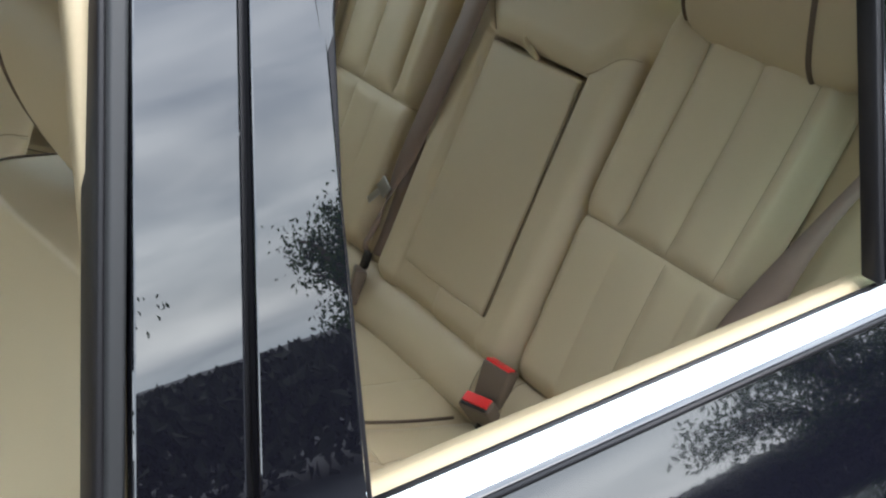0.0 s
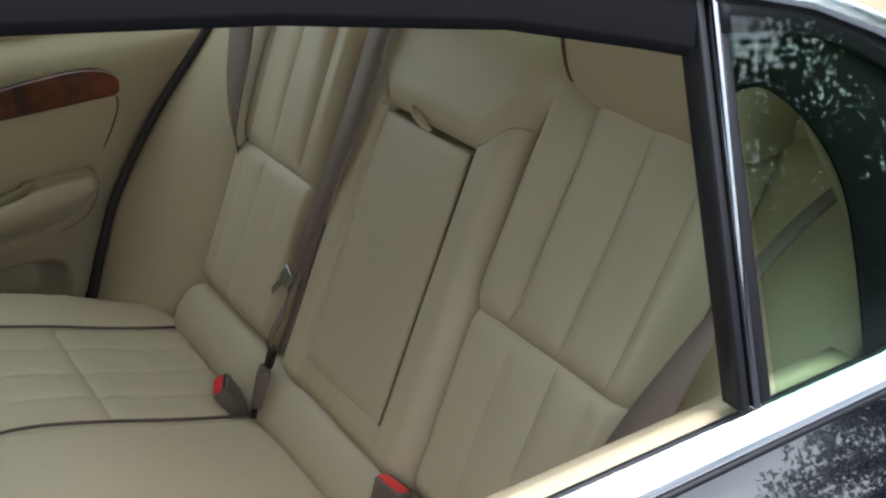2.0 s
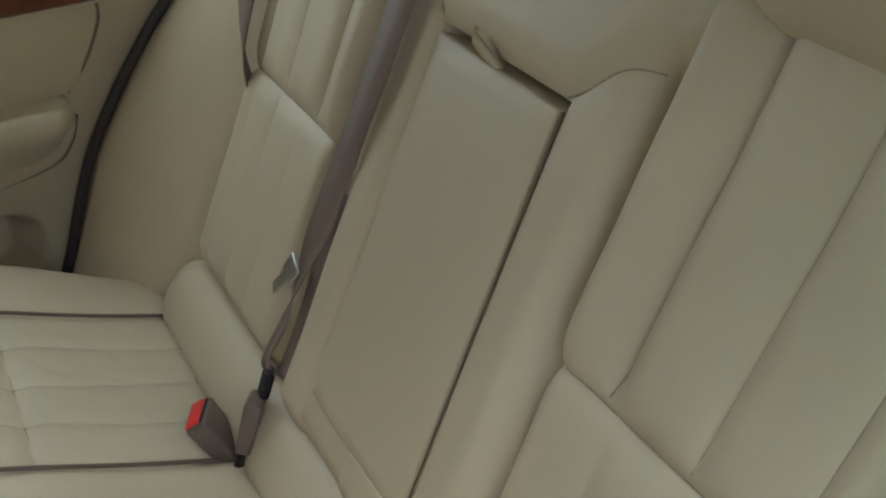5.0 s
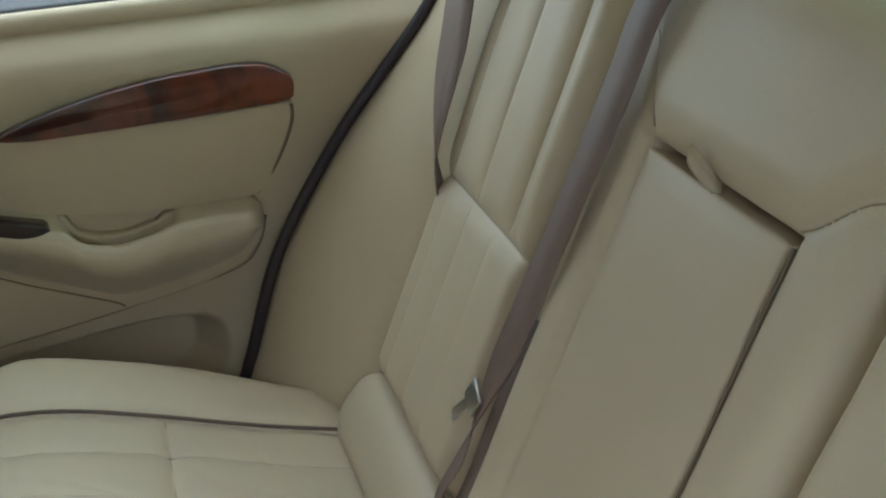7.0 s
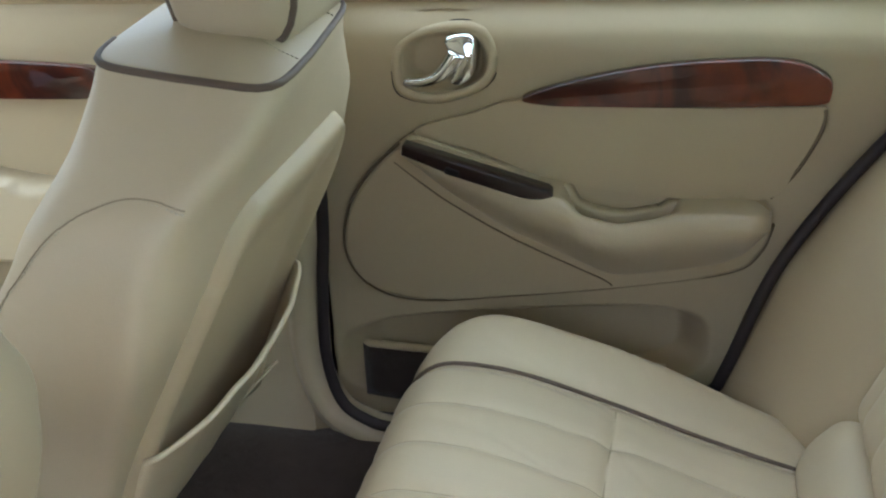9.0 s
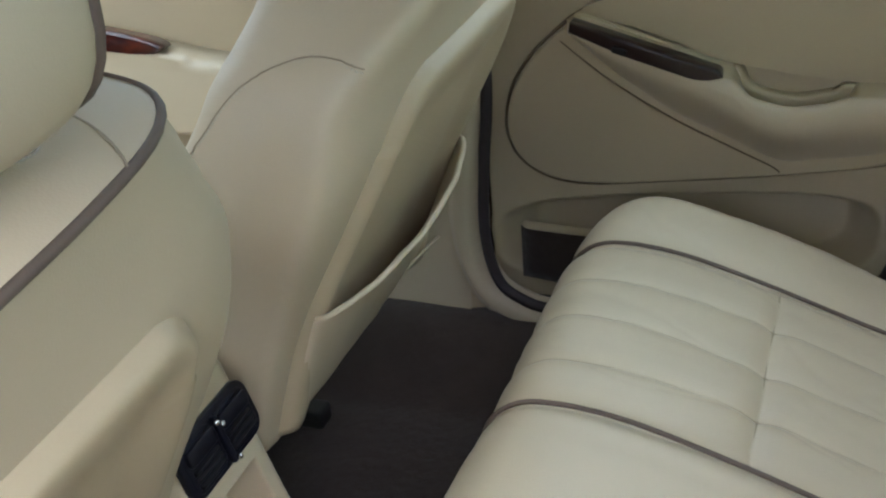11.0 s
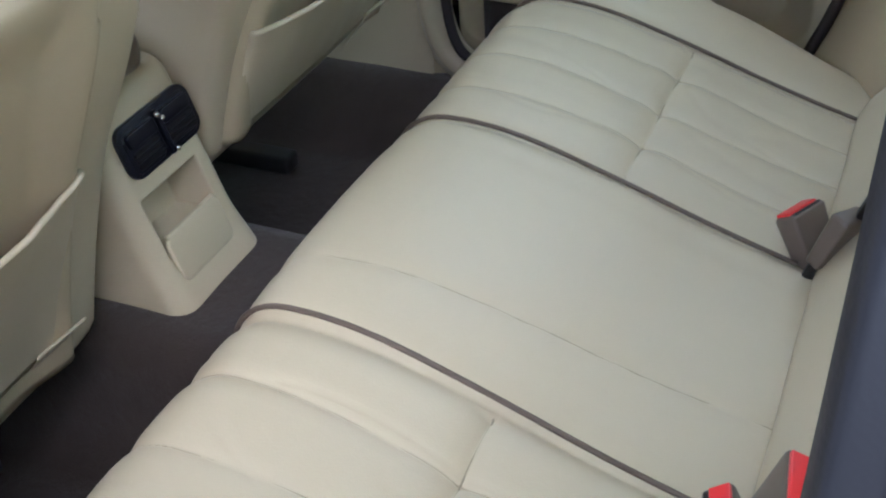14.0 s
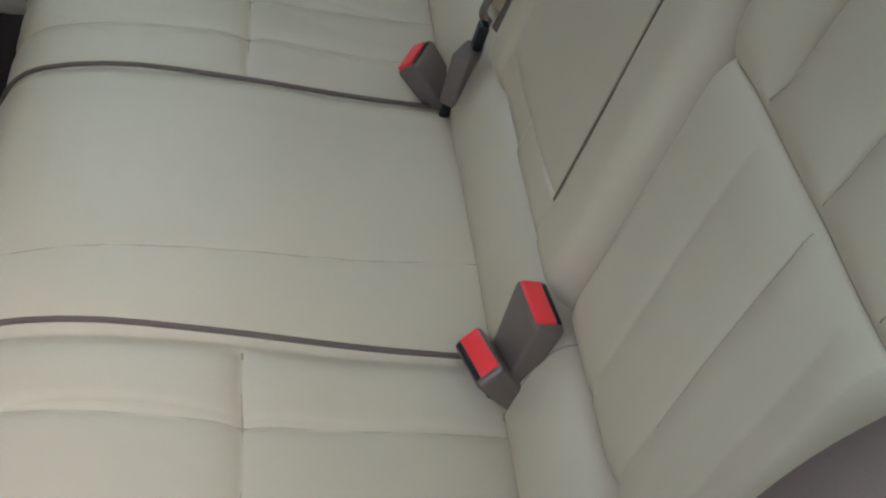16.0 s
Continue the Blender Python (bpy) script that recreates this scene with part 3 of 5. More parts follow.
def buckle(end, axis, wide, label, button=True, size=1.0):
    """Seat belt buckle: the middle of its open end, the way that end points, and its broad direction."""
    z = Vector(axis).normalized()
    y = (Vector(wide) - z * Vector(wide).dot(z)).normalized()
    x = y.cross(z)
    m = Matrix.Translation(Vector(end) - z * 0.066 * size) @ Matrix((x, y, z)).transposed().to_4x4() @ Matrix.Scale(size, 4)
    ob = thing("seat_belt_buckle", label, "buckle", "rear seat belt buckles", tuple(m.translation))
    bm = soft_box((0.026, 0.054, 0.078), 0.005, pose(0, 0, 0.027))
    for v in bm.verts:
        k = 0.82 + 0.18 * smoothstep(-0.01, 0.05, v.co.z)
        v.co.x, v.co.y = v.co.x * k, v.co.y * k
    bm.transform(m)
    part("body", bm, BUCKLE, ob)
    if button:
        part("release_button", soft_box((0.0165, 0.045, 0.010), 0.0012, m @ pose(0.0028, 0, 0.0636)), RED, ob, "red release button")
        part("slot", soft_box((0.0045, 0.044, 0.004), 0.001, m @ pose(-0.0085, 0, 0.0648)), BLACK, ob, "dark tongue slot")
    part("stalk", tube([m @ Vector((0, 0, -0.035)), m @ Vector((0, 0, 0.01))], 0.012, 10, flat=0.5), BLACK, ob, "black stalk")
    return ob


buckle((-0.084, -0.220, 0.5515), (-0.45, -0.03, 0.85), (-0.43, 0.83, 0.32), "taupe seat belt buckle with a red button")
buckle((-0.031, -0.208, 0.588), (0.38, 0.05, 0.90), (0.20, -0.95, 0.20), "taupe seat belt buckle leaning on the backrest")
buckle((-0.095, 0.212, 0.533), (-0.42, 0.25, 0.80), (-0.35, -0.90, -0.05), "taupe seat belt buckle with a red button")
buckle((-0.042, 0.156, 0.572), (0.35, 0.05, 0.92), (-0.5, -0.85, 0.1), "taupe buckle holding the centre belt", button=False, size=0.78)

# ---- rear side trim and shelf ----
CAR = thing("car", "black saloon car with chrome window strips", "car", at=(0, 0, 0))
SEALLINE = [(0.45, -0.170), (0.497, -0.146), (0.646, -0.09), (0.789, 0.002), (0.925, 0.118), (0.985, 0.160), (1.10, 0.26)]


def seal_x(z):
    return lerp_table(SEALLINE, z)


def side_trim(side):
    """Padded panel between the seat back and the door opening."""
    def fn(v, w):
        z = 0.44 + 0.70 * v
        s = (z - 0.595) / 0.915
        inner = back_point(max(-0.1, min(0.6, s)), 0.0, -0.035)
        x0, x1 = inner.x + 0.01, seal_x(z) + 0.012
        y0, y1 = 0.485 + 0.03 * v, 0.700
        y = y0 + (y1 - y0) * w
        x = x0 + (x1 - x0) * (1 - math.cos(w * math.pi / 2)) * 0.55 + (x1 - x0) * w * 0.45
        x -= 0.035 * math.sin(math.pi * w) * (1 - 0.6 * v)
        return Vector((x, side * y, z))
    return part("rear_side_trim", grid(fn, span(0, 1, 40), span(0, 1, 24), flip=side > 0), VINYL, CAR, "padded cream side trim", thick=0.02, facing=(-1, 0, 0))


side_trim(1)
side_trim(-1)
part("parcel_shelf", soft_box((0.62, 1.24, 0.03), 0.012, pose(0.56, 0, 1.095)), VINYL, CAR, "cream parcel shelf")

# ---- doors ----
def curve_plate(points, n, y0, y1, r, close=True):
    line = smooth_line([(x, 0, z) for x, z in points], n, closed=close)
    return plate([(p.x, p.z) for p in line], y0, y1, r)


FAR = thing("rear_door", "closed rear door with cream inner panel and burl walnut trim", "car door", "rear doors", (-0.3, 0.72, 0.4))


def door_base(x, z):
    y = 0.705 + 0.018 * smoothstep(0.93, 0.985, z) - 0.012 * bump_at(z - 0.93, 0.05)
    y -= 0.001 * bump_at(z - 0.60, 0.10)
    # pocket at the foot of the door
    e = (abs((x + 0.415) / 0.245) ** 3.5 + abs((z - 0.500 - 0.11 * (x + 0.415)) / 0.062) ** 3.5) ** (1 / 3.5)
    y += 0.065 * (1 - smoothstep(0.84, 1.04, e))
    # hollow behind the door handle
    q = (abs((x + 0.493) / 0.056) ** 3.2 + abs((z - 0.898) / 0.040) ** 3.2) ** (1 / 3.2)
    y += 0.024 * (1 - smoothstep(0.72, 1.0, q))
    return Vector((x, y, z))


def door_fn(u, v):
    z = 0.37 + 0.618 * v
    x0 = -0.672 + 0.07 * (1 - smoothstep(0.37, 0.45, z)) ** 2
    x1 = min(seal_x(z) + 0.004, 0.17)
    return door_base(x0 + (x1 - x0) * u, z)


panel = part("inner_panel", grid(door_fn, span(0, 1, 200), span(0, 1, 170), flip=True), VINYL, FAR, "cream leather-look inner panel", thick=0.03, facing=(0, -1, 0))
part("sill_trim", tube(smooth_line([(-0.66, 0.722, 0.978), (-0.3, 0.722, 0.980), (0.155, 0.722, 0.978)], 20), 0.014, 14), VINYL, FAR)
part("window_rubber", tube([(-0.66, 0.735, 0.990), (0.16, 0.735, 0.990)], 0.007, 8), BLACK, FAR, "black window rubber")
# raised armrest field
ARM = [(-0.555, 0.790), (-0.535, 0.806), (-0.46, 0.782), (-0.365, 0.750), (-0.342, 0.747), (-0.325, 0.722), (-0.28, 0.712), (-0.235, 0.720), (-0.217, 0.729), (-0.16, 0.732), (-0.11, 0.731), (-0.098, 0.700), (-0.112, 0.662), (-0.15, 0.634), (-0.289, 0.608), (-0.42, 0.590), (-0.545, 0.577), (-0.610, 0.596), (-0.638, 0.640), (-0.630, 0.70), (-0.597, 0.752)]
part("speaker_panel", curve_plate(ARM, 120, 0.71, 0.689, 0.005), VINYL, FAR, "cream panel below the armrest")
ARM_TOP = [(-0.556, 0.789), (-0.535, 0.801), (-0.46, 0.778), (-0.365, 0.748), (-0.342, 0.742), (-0.325, 0.722), (-0.28, 0.712), (-0.235, 0.720), (-0.217, 0.728), (-0.16, 0.731), (-0.113, 0.729), (-0.098, 0.712)]
ARM_LOW = [(-0.556, 0.782), (-0.50, 0.728), (-0.42, 0.678), (-0.34, 0.640), (-0.289, 0.615), (-0.20, 0.628), (-0.15, 0.640), (-0.116, 0.664), (-0.098, 0.700)]


def armrest_fn(u, v):
    """Shelf from the door out to a rounded lip, then down and back to the panel."""
    x = -0.556 + 0.458 * u
    zt = (lerp_table(ARM_TOP, x - 0.006) + lerp_table(ARM_TOP, x) + lerp_table(ARM_TOP, x + 0.006)) / 3
    zb = (lerp_table(ARM_LOW, x - 0.012) + lerp_table(ARM_LOW, x) + lerp_table(ARM_LOW, x + 0.012)) / 3
    a, b = min(1.0, (x + 0.556) / 0.05), min(1.0, (-0.098 - x) / 0.032)
    d = 0.054 * math.sqrt(max(0, 1 - (1 - a) ** 2)) * math.sqrt(max(0, 1 - (1 - b) ** 2)) * (0.75 + 0.25 * smoothstep(-0.5, -0.3, x))
    cup = smoothstep(-0.350, -0.325, x) * smoothstep(-0.205, -0.23, x)
    y0 = 0.6985
    if v < 0.3:
        t = v / 0.3
        return Vector((x, y0 - 0.86 * d * t, zt + 0.004 * (1 - t) - 0.034 * cup * (1 - smoothstep(0.72, 0.98, t))))
    if v < 0.5:
        w = (v - 0.3) / 0.2 * math.pi / 2
        return Vector((x, y0 - d * (0.86 + 0.14 * math.sin(w)), zt - min(0.014, (zt - zb) * 0.4) * (1 - math.cos(w))))
    t = (v - 0.5) / 0.5
    z1 = zt - min(0.014, (zt - zb) * 0.4)
    return Vector((x, y0 - d * (1 - 0.90 * smoothstep(0.05, 1.0, t) ** 1.2) - 0.001, z1 + (zb - z1) * t))


part("armrest", grid(armrest_fn, span(0, 1, 110), span(0, 1, 50)), PLASTIC, FAR, "moulded cream armrest with pull cup", facing=(0, -1, 0))
sw = part("switch_panel", plate([(-0.541, 0.806), (-0.450, 0.7785), (-0.364, 0.7530), (-0.357, 0.7455), (-0.372, 0.7390), (-0.392, 0.7410), (-0.470, 0.7650), (-0.543, 0.794)], 0.675, 0.6490, 0.003), DARKWOOD, FAR, "dark glossy switch strip")
part("window_switch", soft_box((0.018, 0.006, 0.009), 0.002, pose(-0.480, 0.6485, 0.7745, 0, 17, 0)), BLACK, sw)
WOOD = [(-0.395, 0.859), (-0.373, 0.851), (-0.29, 0.850), (-0.2, 0.851), (-0.10, 0.854), (-0.052, 0.856), (-0.043, 0.866), (-0.046, 0.886), (-0.076, 0.903), (-0.115, 0.907), (-0.148, 0.906), (-0.20, 0.903), (-0.268, 0.894), (-0.34, 0.878)]
part("walnut_trim", curve_plate(WOOD, 80, 0.70, 0.679, 0.011), BURL, FAR, "lacquered burl walnut inlay")
# upper insert with its seam
INS = [(-0.535, 0.810), (-0.46, 0.835), (-0.392, 0.853), (-0.2, 0.846), (-0.06, 0.8495), (-0.049, 0.845), (-0.052, 0.820), (-0.075, 0.773), (-0.105, 0.735), (-0.22, 0.733), (-0.36, 0.752), (-0.45, 0.785)]
part("upper_insert", curve_plate(INS, 90, 0.71, 0.692, 0.004), VINYL, FAR)
# thin raised tube; its dark colour stands for shade in the panel gap
def seam(pts, y, parent, r=0.0011, n=60, closed=False):
    return part("seam", tube(smooth_line([(x, y, z) for x, z in pts], n, closed), r, 6, closed), DOORSEAM, parent, "panel gap drawn as a dark line of shade")


seam([(-0.350 + (x + 0.350) * 1.010, 0.69 + (z - 0.69) * 1.03) for x, z in ARM[11:] + ARM[:1]], 0.6985, FAR, 0.0021)
seam([(-0.563, 0.771), (-0.50, 0.722), (-0.418, 0.674), (-0.34, 0.638), (-0.300, 0.620), (-0.289, 0.612)], 0.6885, FAR, 0.0011)
seam([(x + 0.003, z) for x, z in INS[5:9]], 0.6960, FAR, 0.0026)
seam(INS[2::-1] + [(-0.575, 0.780)], 0.6990, FAR, 0.0010)
seam(ARM_TOP[7:11], 0.6965, FAR, 0.0012)
seam(WOOD, 0.6945, FAR, 0.0012, 90, True)
bez = [(-0.553, 0.885), (-0.545, 0.860), (-0.50, 0.853), (-0.45, 0.870), (-0.434, 0.895), (-0.437, 0.930), (-0.47, 0.943), (-0.52, 0.934), (-0.548, 0.915)]
ring = smooth_line([(x, 0.6975, z) for x, z in bez], 60, True)
handle = part("handle_bezel", tube(ring, 0.0062, 10, True), VINYL, FAR, "raised cream handle bezel")
# dark ring painting the shade round the bezel
part("seam", tube([Vector((-0.492 + (p.x + 0.492) * 1.12, 0.7005, 0.898 + (p.z - 0.898) * 1.15)) for p in ring], 0.0011, 6, True), SEAL, handle, "panel gap drawn as a dark line of shade")
part("lever", tube(smooth_line([(-0.541, 0.688, 0.876), (-0.515, 0.681, 0.878), (-0.492, 0.680, 0.889), (-0.475, 0.684, 0.912)], 20), lambda f: 0.005 + 0.006 * f, 12), CHROME, handle, "chrome pull lever")
part("escutcheon", curve_plate([(-0.490, 0.928), (-0.463, 0.936), (-0.452, 0.925), (-0.455, 0.888), (-0.470, 0.872), (-0.485, 0.876), (-0.478, 0.900)], 30, 0.73, 0.684, 0.006), CHROME, handle, "chrome lock plate")
part("pocket_lip", tube(smooth_line([(-0.625, 0.705, 0.500), (-0.60, 0.696, 0.503), (-0.50, 0.688, 0.503), (-0.35, 0.69, 0.500), (-0.22, 0.70, 0.49)], 20), 0.006, 10), VINYL, FAR)
part("pocket_front", grid(lambda u, v: Vector((-0.63 + 0.36 * u, 0.700 - 0.022 * math.sin(math.pi * u), 0.42 + 0.08 * v)), span(0, 1, 20), span(0, 1, 8), flip=True), CARPET, FAR, "brown carpeted pocket front", thick=0.01, facing=(0, -1, 0))


def recede(p):
    """The door's inner face falls back below the walnut and again below the armrest, and at its upper edge."""
    lean = 0.024 * smoothstep(0.87, 0.74, p.z) + 0.030 * smoothstep(0.74, 0.55, p.z) + 0.020 * smoothstep(0.90, 0.985, p.z)
    k = lean / 1.36
    return Vector((p.x + (p.x + 0.22) * k, p.y + lean, p.z + (p.z - 1.29) * k))


def all_parts(ob):
    return [q for c in ob.children for q in [c] + all_parts(c)]


for ob in all_parts(FAR):
    for vert in ob.data.vertices:
        vert.co = recede(vert.co)
# rubber seal round the opening
seal_pts = [(-0.665, 0.686, 1.00), (-0.662, 0.684, 0.72), (-0.670, 0.678, 0.60), (-0.674, 0.674, 0.50), (-0.658, 0.668, 0.430), (-0.625, 0.664, 0.402), (-0.57, 0.662, 0.390), (-0.40, 0.664, 0.385), (-0.25, 0.676, 0.40), (-0.165, 0.690, 0.46)] + [(x + 0.004, 0.694, z) for z, x in SEALLINE[1:6]]
part("door_seal", tube(smooth_line(seal_pts, 110), 0.0080, 10), SEAL, CAR, "dark brown rubber door seal")

# near door: outer skin, frame and sill
NEAR = thing("rear_door", "black rear door with lowered window and chrome strip", "car door", "rear doors", (-0.3, -0.76, 0.4))


def skin(x0, x1):
    def fn(u, v):
        z = 0.30 + 0.665 * v
        y = -0.744 - 0.13 * math.sin(min(1, (0.965 - z) / 0.38) * math.pi / 2) + 0.10 * max(0, 0.5 - z)
        y -= 0.006 * bump_at(z - 0.80, 0.02)
        return Vector((x0 + (x1 - x0) * u, y, z))
    return fn


part("outer_skin", grid(skin(-0.665, 0.42), span(0, 1, 40), span(0, 1, 60), flip=True), PAINT, NEAR, "gloss black outer skin", thick=0.002, facing=(0, -1, 0))
part("chrome_strip", grid(lambda u, v: Vector((-0.668 + 1.12 * u, -0.7285 - 0.0200 * v, 0.981 - 0.022 * v - 0.003 * v ** 6)), span(0, 1, 30), span(0, 1, 14), flip=True), SATIN, NEAR, "bright chrome waist strip", thick=0.003, facing=(0, -1, 1))
part("sill_trim", grid(lambda u, v: Vector((-0.62 + 0.60 * u, -0.722 + 0.032 * v, 0.974 + 0.012 * math.sin(v * math.pi * 0.75) - 0.020 * v * v)), span(0, 1, 30), span(0, 1, 14), flip=False), VINYL, NEAR, "cream door-top trim", thick=0.01, facing=(0, 0, 1))
part("inner_panel", grid(lambda u, v: Vector((-0.66 + 0.80 * u * (0.85 + 0.15 * v), -0.690, 0.38 + 0.592 * v)), span(0, 1, 12), span(0, 1, 12)), VINYL, NEAR, thick=0.02, facing=(0, 1, 0))


part("slot_rubber", tube([(-0.66, -0.7255, 0.979), (0.40, -0.7255, 0.979)], 0.0035, 8), BLACK, NEAR, "black window slot rubber")
part("strip_rubber", tube([(-0.668, -0.7485, 0.9575), (0.45, -0.7485, 0.9575)], 0.0035, 8), BLACK, NEAR, "black rubber under the chrome strip")


def gl(x, z, out=0.0):
    """A point of the side-glass plane, out metres outboard of it."""
    return Vector((x, -0.729 + 0.31 * (z - 0.993) - out, z))


# divider post
def bar(pts, w, d, name, mat, parent, label="", out=0.0):
    """A flat bar along (x, z) points of the glass plane, w wide and d deep."""
    verts, faces = [], []
    n = len(pts)
    for i, (x, z) in enumerate(pts):
        a, b = pts[max(0, i - 1)], pts[min(n - 1, i + 1)]
        t = Vector((b[0] - a[0], 0, b[1] - a[1])).normalized()
        s = Vector((t.z, 0, -t.x))
        prof = [(-w / 2, -d / 2), (-w / 2, d * 0.3), (-w * 0.3, d / 2), (w * 0.3, d / 2), (w / 2, d * 0.3), (w / 2, -d / 2)]
        for q, o in prof:
            p = gl(x + s.x * q, z + s.z * q, out + o)
            verts.append(p)
    k = 6
    for i in range(n - 1):
        for j in range(k):
            m = (j + 1) % k
            faces.append((i * k + j, i * k + m, (i + 1) * k + m, (i + 1) * k + j))
    faces += [tuple(range(k))[::-1], tuple(range((n - 1) * k, n * k))]
    return part(name, (verts, faces), mat, parent, label, bevel=0.0015)


bar([(-0.0105, 0.988), (-0.0015, 1.30)], 0.011, 0.022, "window_channel", BLACK, NEAR, "black rubber window channel", out=-0.006)
bar([(0.000, 0.988), (0.004, 1.12), (0.012, 1.30)], 0.0095, 0.028, "divider_strip", GREYSATIN, NEAR, "satin grey divider strip", out=-0.007)
bar([(0.012, 0.988), (0.018, 1.29)], 0.016, 0.020, "quarter_seal", BLACK, NEAR, "black rubber seal", out=-0.006)

# roof frame above the windows
hd = [(-0.70, 1.372), (-0.549, 1.368), (-0.469, 1.360), (-0.326, 1.342), (-0.168, 1.314), (-0.06, 1.284), (-0.018, 1.2715)]
bar(hd, 0.040, 0.030, "window_header", MATT, NEAR, "black window header")
ROOFLINE = [(-0.75, 1.397), (-0.55, 1.398), (-0.33, 1.372), (-0.15, 1.342), (0.02, 1.298), (0.10, 1.276), (0.17, 1.246), (0.215, 1.220), (0.28, 1.165), (0.33, 1.10), (0.37, 1.03), (0.40, 0.99)]
bar(ROOFLINE, 0.018, 0.016, "roof_chrome", SATIN, NEAR, "satin chrome window surround", out=0.014)
corner_pts = [(-0.585, 1.375), (-0.585, 1.288)] + [(-0.530 - 0.046 * math.cos(w), 1.302 + 0.052 * math.sin(w)) for w in span(0, math.pi / 2, 10)] + [(-0.500, 1.356), (-0.500, 1.375)]
bm = bmesh.new()
bm.faces.new([bm.verts.new(gl(x, z, 0.012)) for x, z in corner_pts])
part("frame_corner", bm, GLOSS, NEAR, "rounded black corner of the window frame", smooth=False, thick=0.024)
# quarter glass with its dark border
QG = [(0.022, 0.985), (0.022, 1.272), (0.10, 1.258), (0.17, 1.228), (0.22, 1.19), (0.28, 1.135), (0.33, 1.07), (0.372, 0.99)]
bm = bmesh.new()
bm.faces.new([bm.verts.new(gl(x, z, 0.004)) for x, z in QG])
quarter = part("quarter_glass", bm, GLASS, NEAR, "green tinted quarter window", smooth=False, thick=0.004)
INNERQ = [(0.026, 1.215), (0.060, 1.212), (0.10, 1.18), (0.130, 1.13), (0.138, 1.07), (0.136, 0.985)]
inner_line = smooth_line([(x, 0, z) for x, z in INNERQ], 30)
outer_line = smooth_line([(x, 0, z) for x, z in QG[1:]], 30)
verts, faces = [], []
for a, b in zip(inner_line, outer_line):
    verts += [gl(a.x, a.z, -0.004), gl(b.x, b.z, -0.004)]
for i in range(30):
    faces.append((2 * i, 2 * i + 1, 2 * i + 3, 2 * i + 2))
frame_out = smooth_line([(x, 0, z) for x, z in ((0.014, 1.300), (0.10, 1.276), (0.17, 1.247), (0.222, 1.216), (0.285, 1.162), (0.335, 1.098), (0.395, 0.99))], 30)
frame_in = smooth_line([(x, 0, z) for x, z in ((0.014, 1.262), (0.095, 1.250), (0.163, 1.222), (0.212, 1.186), (0.270, 1.133), (0.320, 1.068), (0.362, 0.985))], 30)
fv = []
for a, b in zip(frame_in, frame_out):
    fv += [gl(a.x, a.z, 0.007), gl(b.x, b.z, 0.007)]
part("quarter_frame", (fv, list(faces)), BLACK, NEAR, "black rubber round the quarter window", thick=0.012, facing=(0, -1, 0))
part("border", (verts, faces), MATT, quarter, "black ceramic border", thick=0.003, facing=(0, -1, 0))

# B-pillar covers and front door frame
def pillar_cover(x0, x1, tx0, tx1, z0, z1, name, parent, mat=GLOSS, out=0.016):
    def fn(u, v):
        z = z0 + (z1 - z0) * v
        a, b = x0 + (tx0 - x0) * v, x1 + (tx1 - x1) * v
        x = a + (b - a) * u
        return gl(x, z, out + 0.004 - 0.010 * v)
    return part(name, grid(fn, span(0, 1, 2), span(0, 1, 2), flip=False), mat, parent, "gloss black pillar cover", smooth=False, bevel=0.002, thick=0.012, facing=(0, -1, 0))


FDOOR = thing("front_door", "black front door with lowered window", "car door", "front doors", (-1.2, -0.76, 0.4))
pillar_cover(-0.693, -0.609, -0.6215, -0.573, 0.985, 1.38, "pillar_cover", NEAR)
pillar_cover(-0.781, -0.702, -0.6945, -0.627, 0.985, 1.38, "pillar_cover", FDOOR)
bar([(-0.6975, 0.98), (-0.624, 1.38)], 0.014, 0.010, "door_gap", BLACK, CAR, "dark gap between the doors", out=0.0)
bar([(-0.604, 0.985), (-0.597, 1.10), (-0.591, 1.20), (-0.578, 1.30), (-0.565, 1.38)], 0.012, 0.022, "window_channel", BLACK, NEAR, "black rubber window channel")
bar([(-0.7905, 0.985), (-0.702, 1.38)], 0.015, 0.018, "window_frame", DARK, FDOOR, "dark grey window frame", out=0.004)
bar([(-0.800, 0.985), (-0.7115, 1.38)], 0.007, 0.024, "window_channel", BLACK, FDOOR, "black rubber window channel")
part("outer_skin", grid(skin(-1.75, -0.672), span(0, 1, 40), span(0, 1, 60), flip=True), PAINT, FDOOR, "gloss black outer skin", thick=0.002, facing=(0, -1, 0))
part("chrome_strip", grid(lambda u, v: Vector((-1.75 + 1.078 * u, -0.7285 - 0.0200 * v, 0.981 - 0.022 * v - 0.003 * v ** 6)), span(0, 1, 30), span(0, 1, 14), flip=True), SATIN, FDOOR, "bright chrome waist strip", thick=0.003, facing=(0, -1, 1))
part("inner_panel", grid(lambda u, v: Vector((-1.70 + 0.99 * u, -0.700, 0.32 + 0.67 * v)), span(0, 1, 4), span(0, 1, 4)), VINYL, FDOOR, thick=0.02, facing=(0, 1, 0))

# inner pillar trims
for side in (-1, 1):
    part("centre_pillar_trim", grid(lambda u, v: Vector((-0.674 - (0.085 if side > 0 else 0.118) * u + 0.055 * v * v, side * (0.695 - 0.012 * math.sin(math.pi * u) - 0.085 * max(0, v - 0.62) / 0.38), 0.33 + 1.03 * v)), span(0, 1, 12), span(0, 1, 30)), VINYL, CAR, "cream centre pillar trim", thick=0.012, facing=(0, -side, 0))

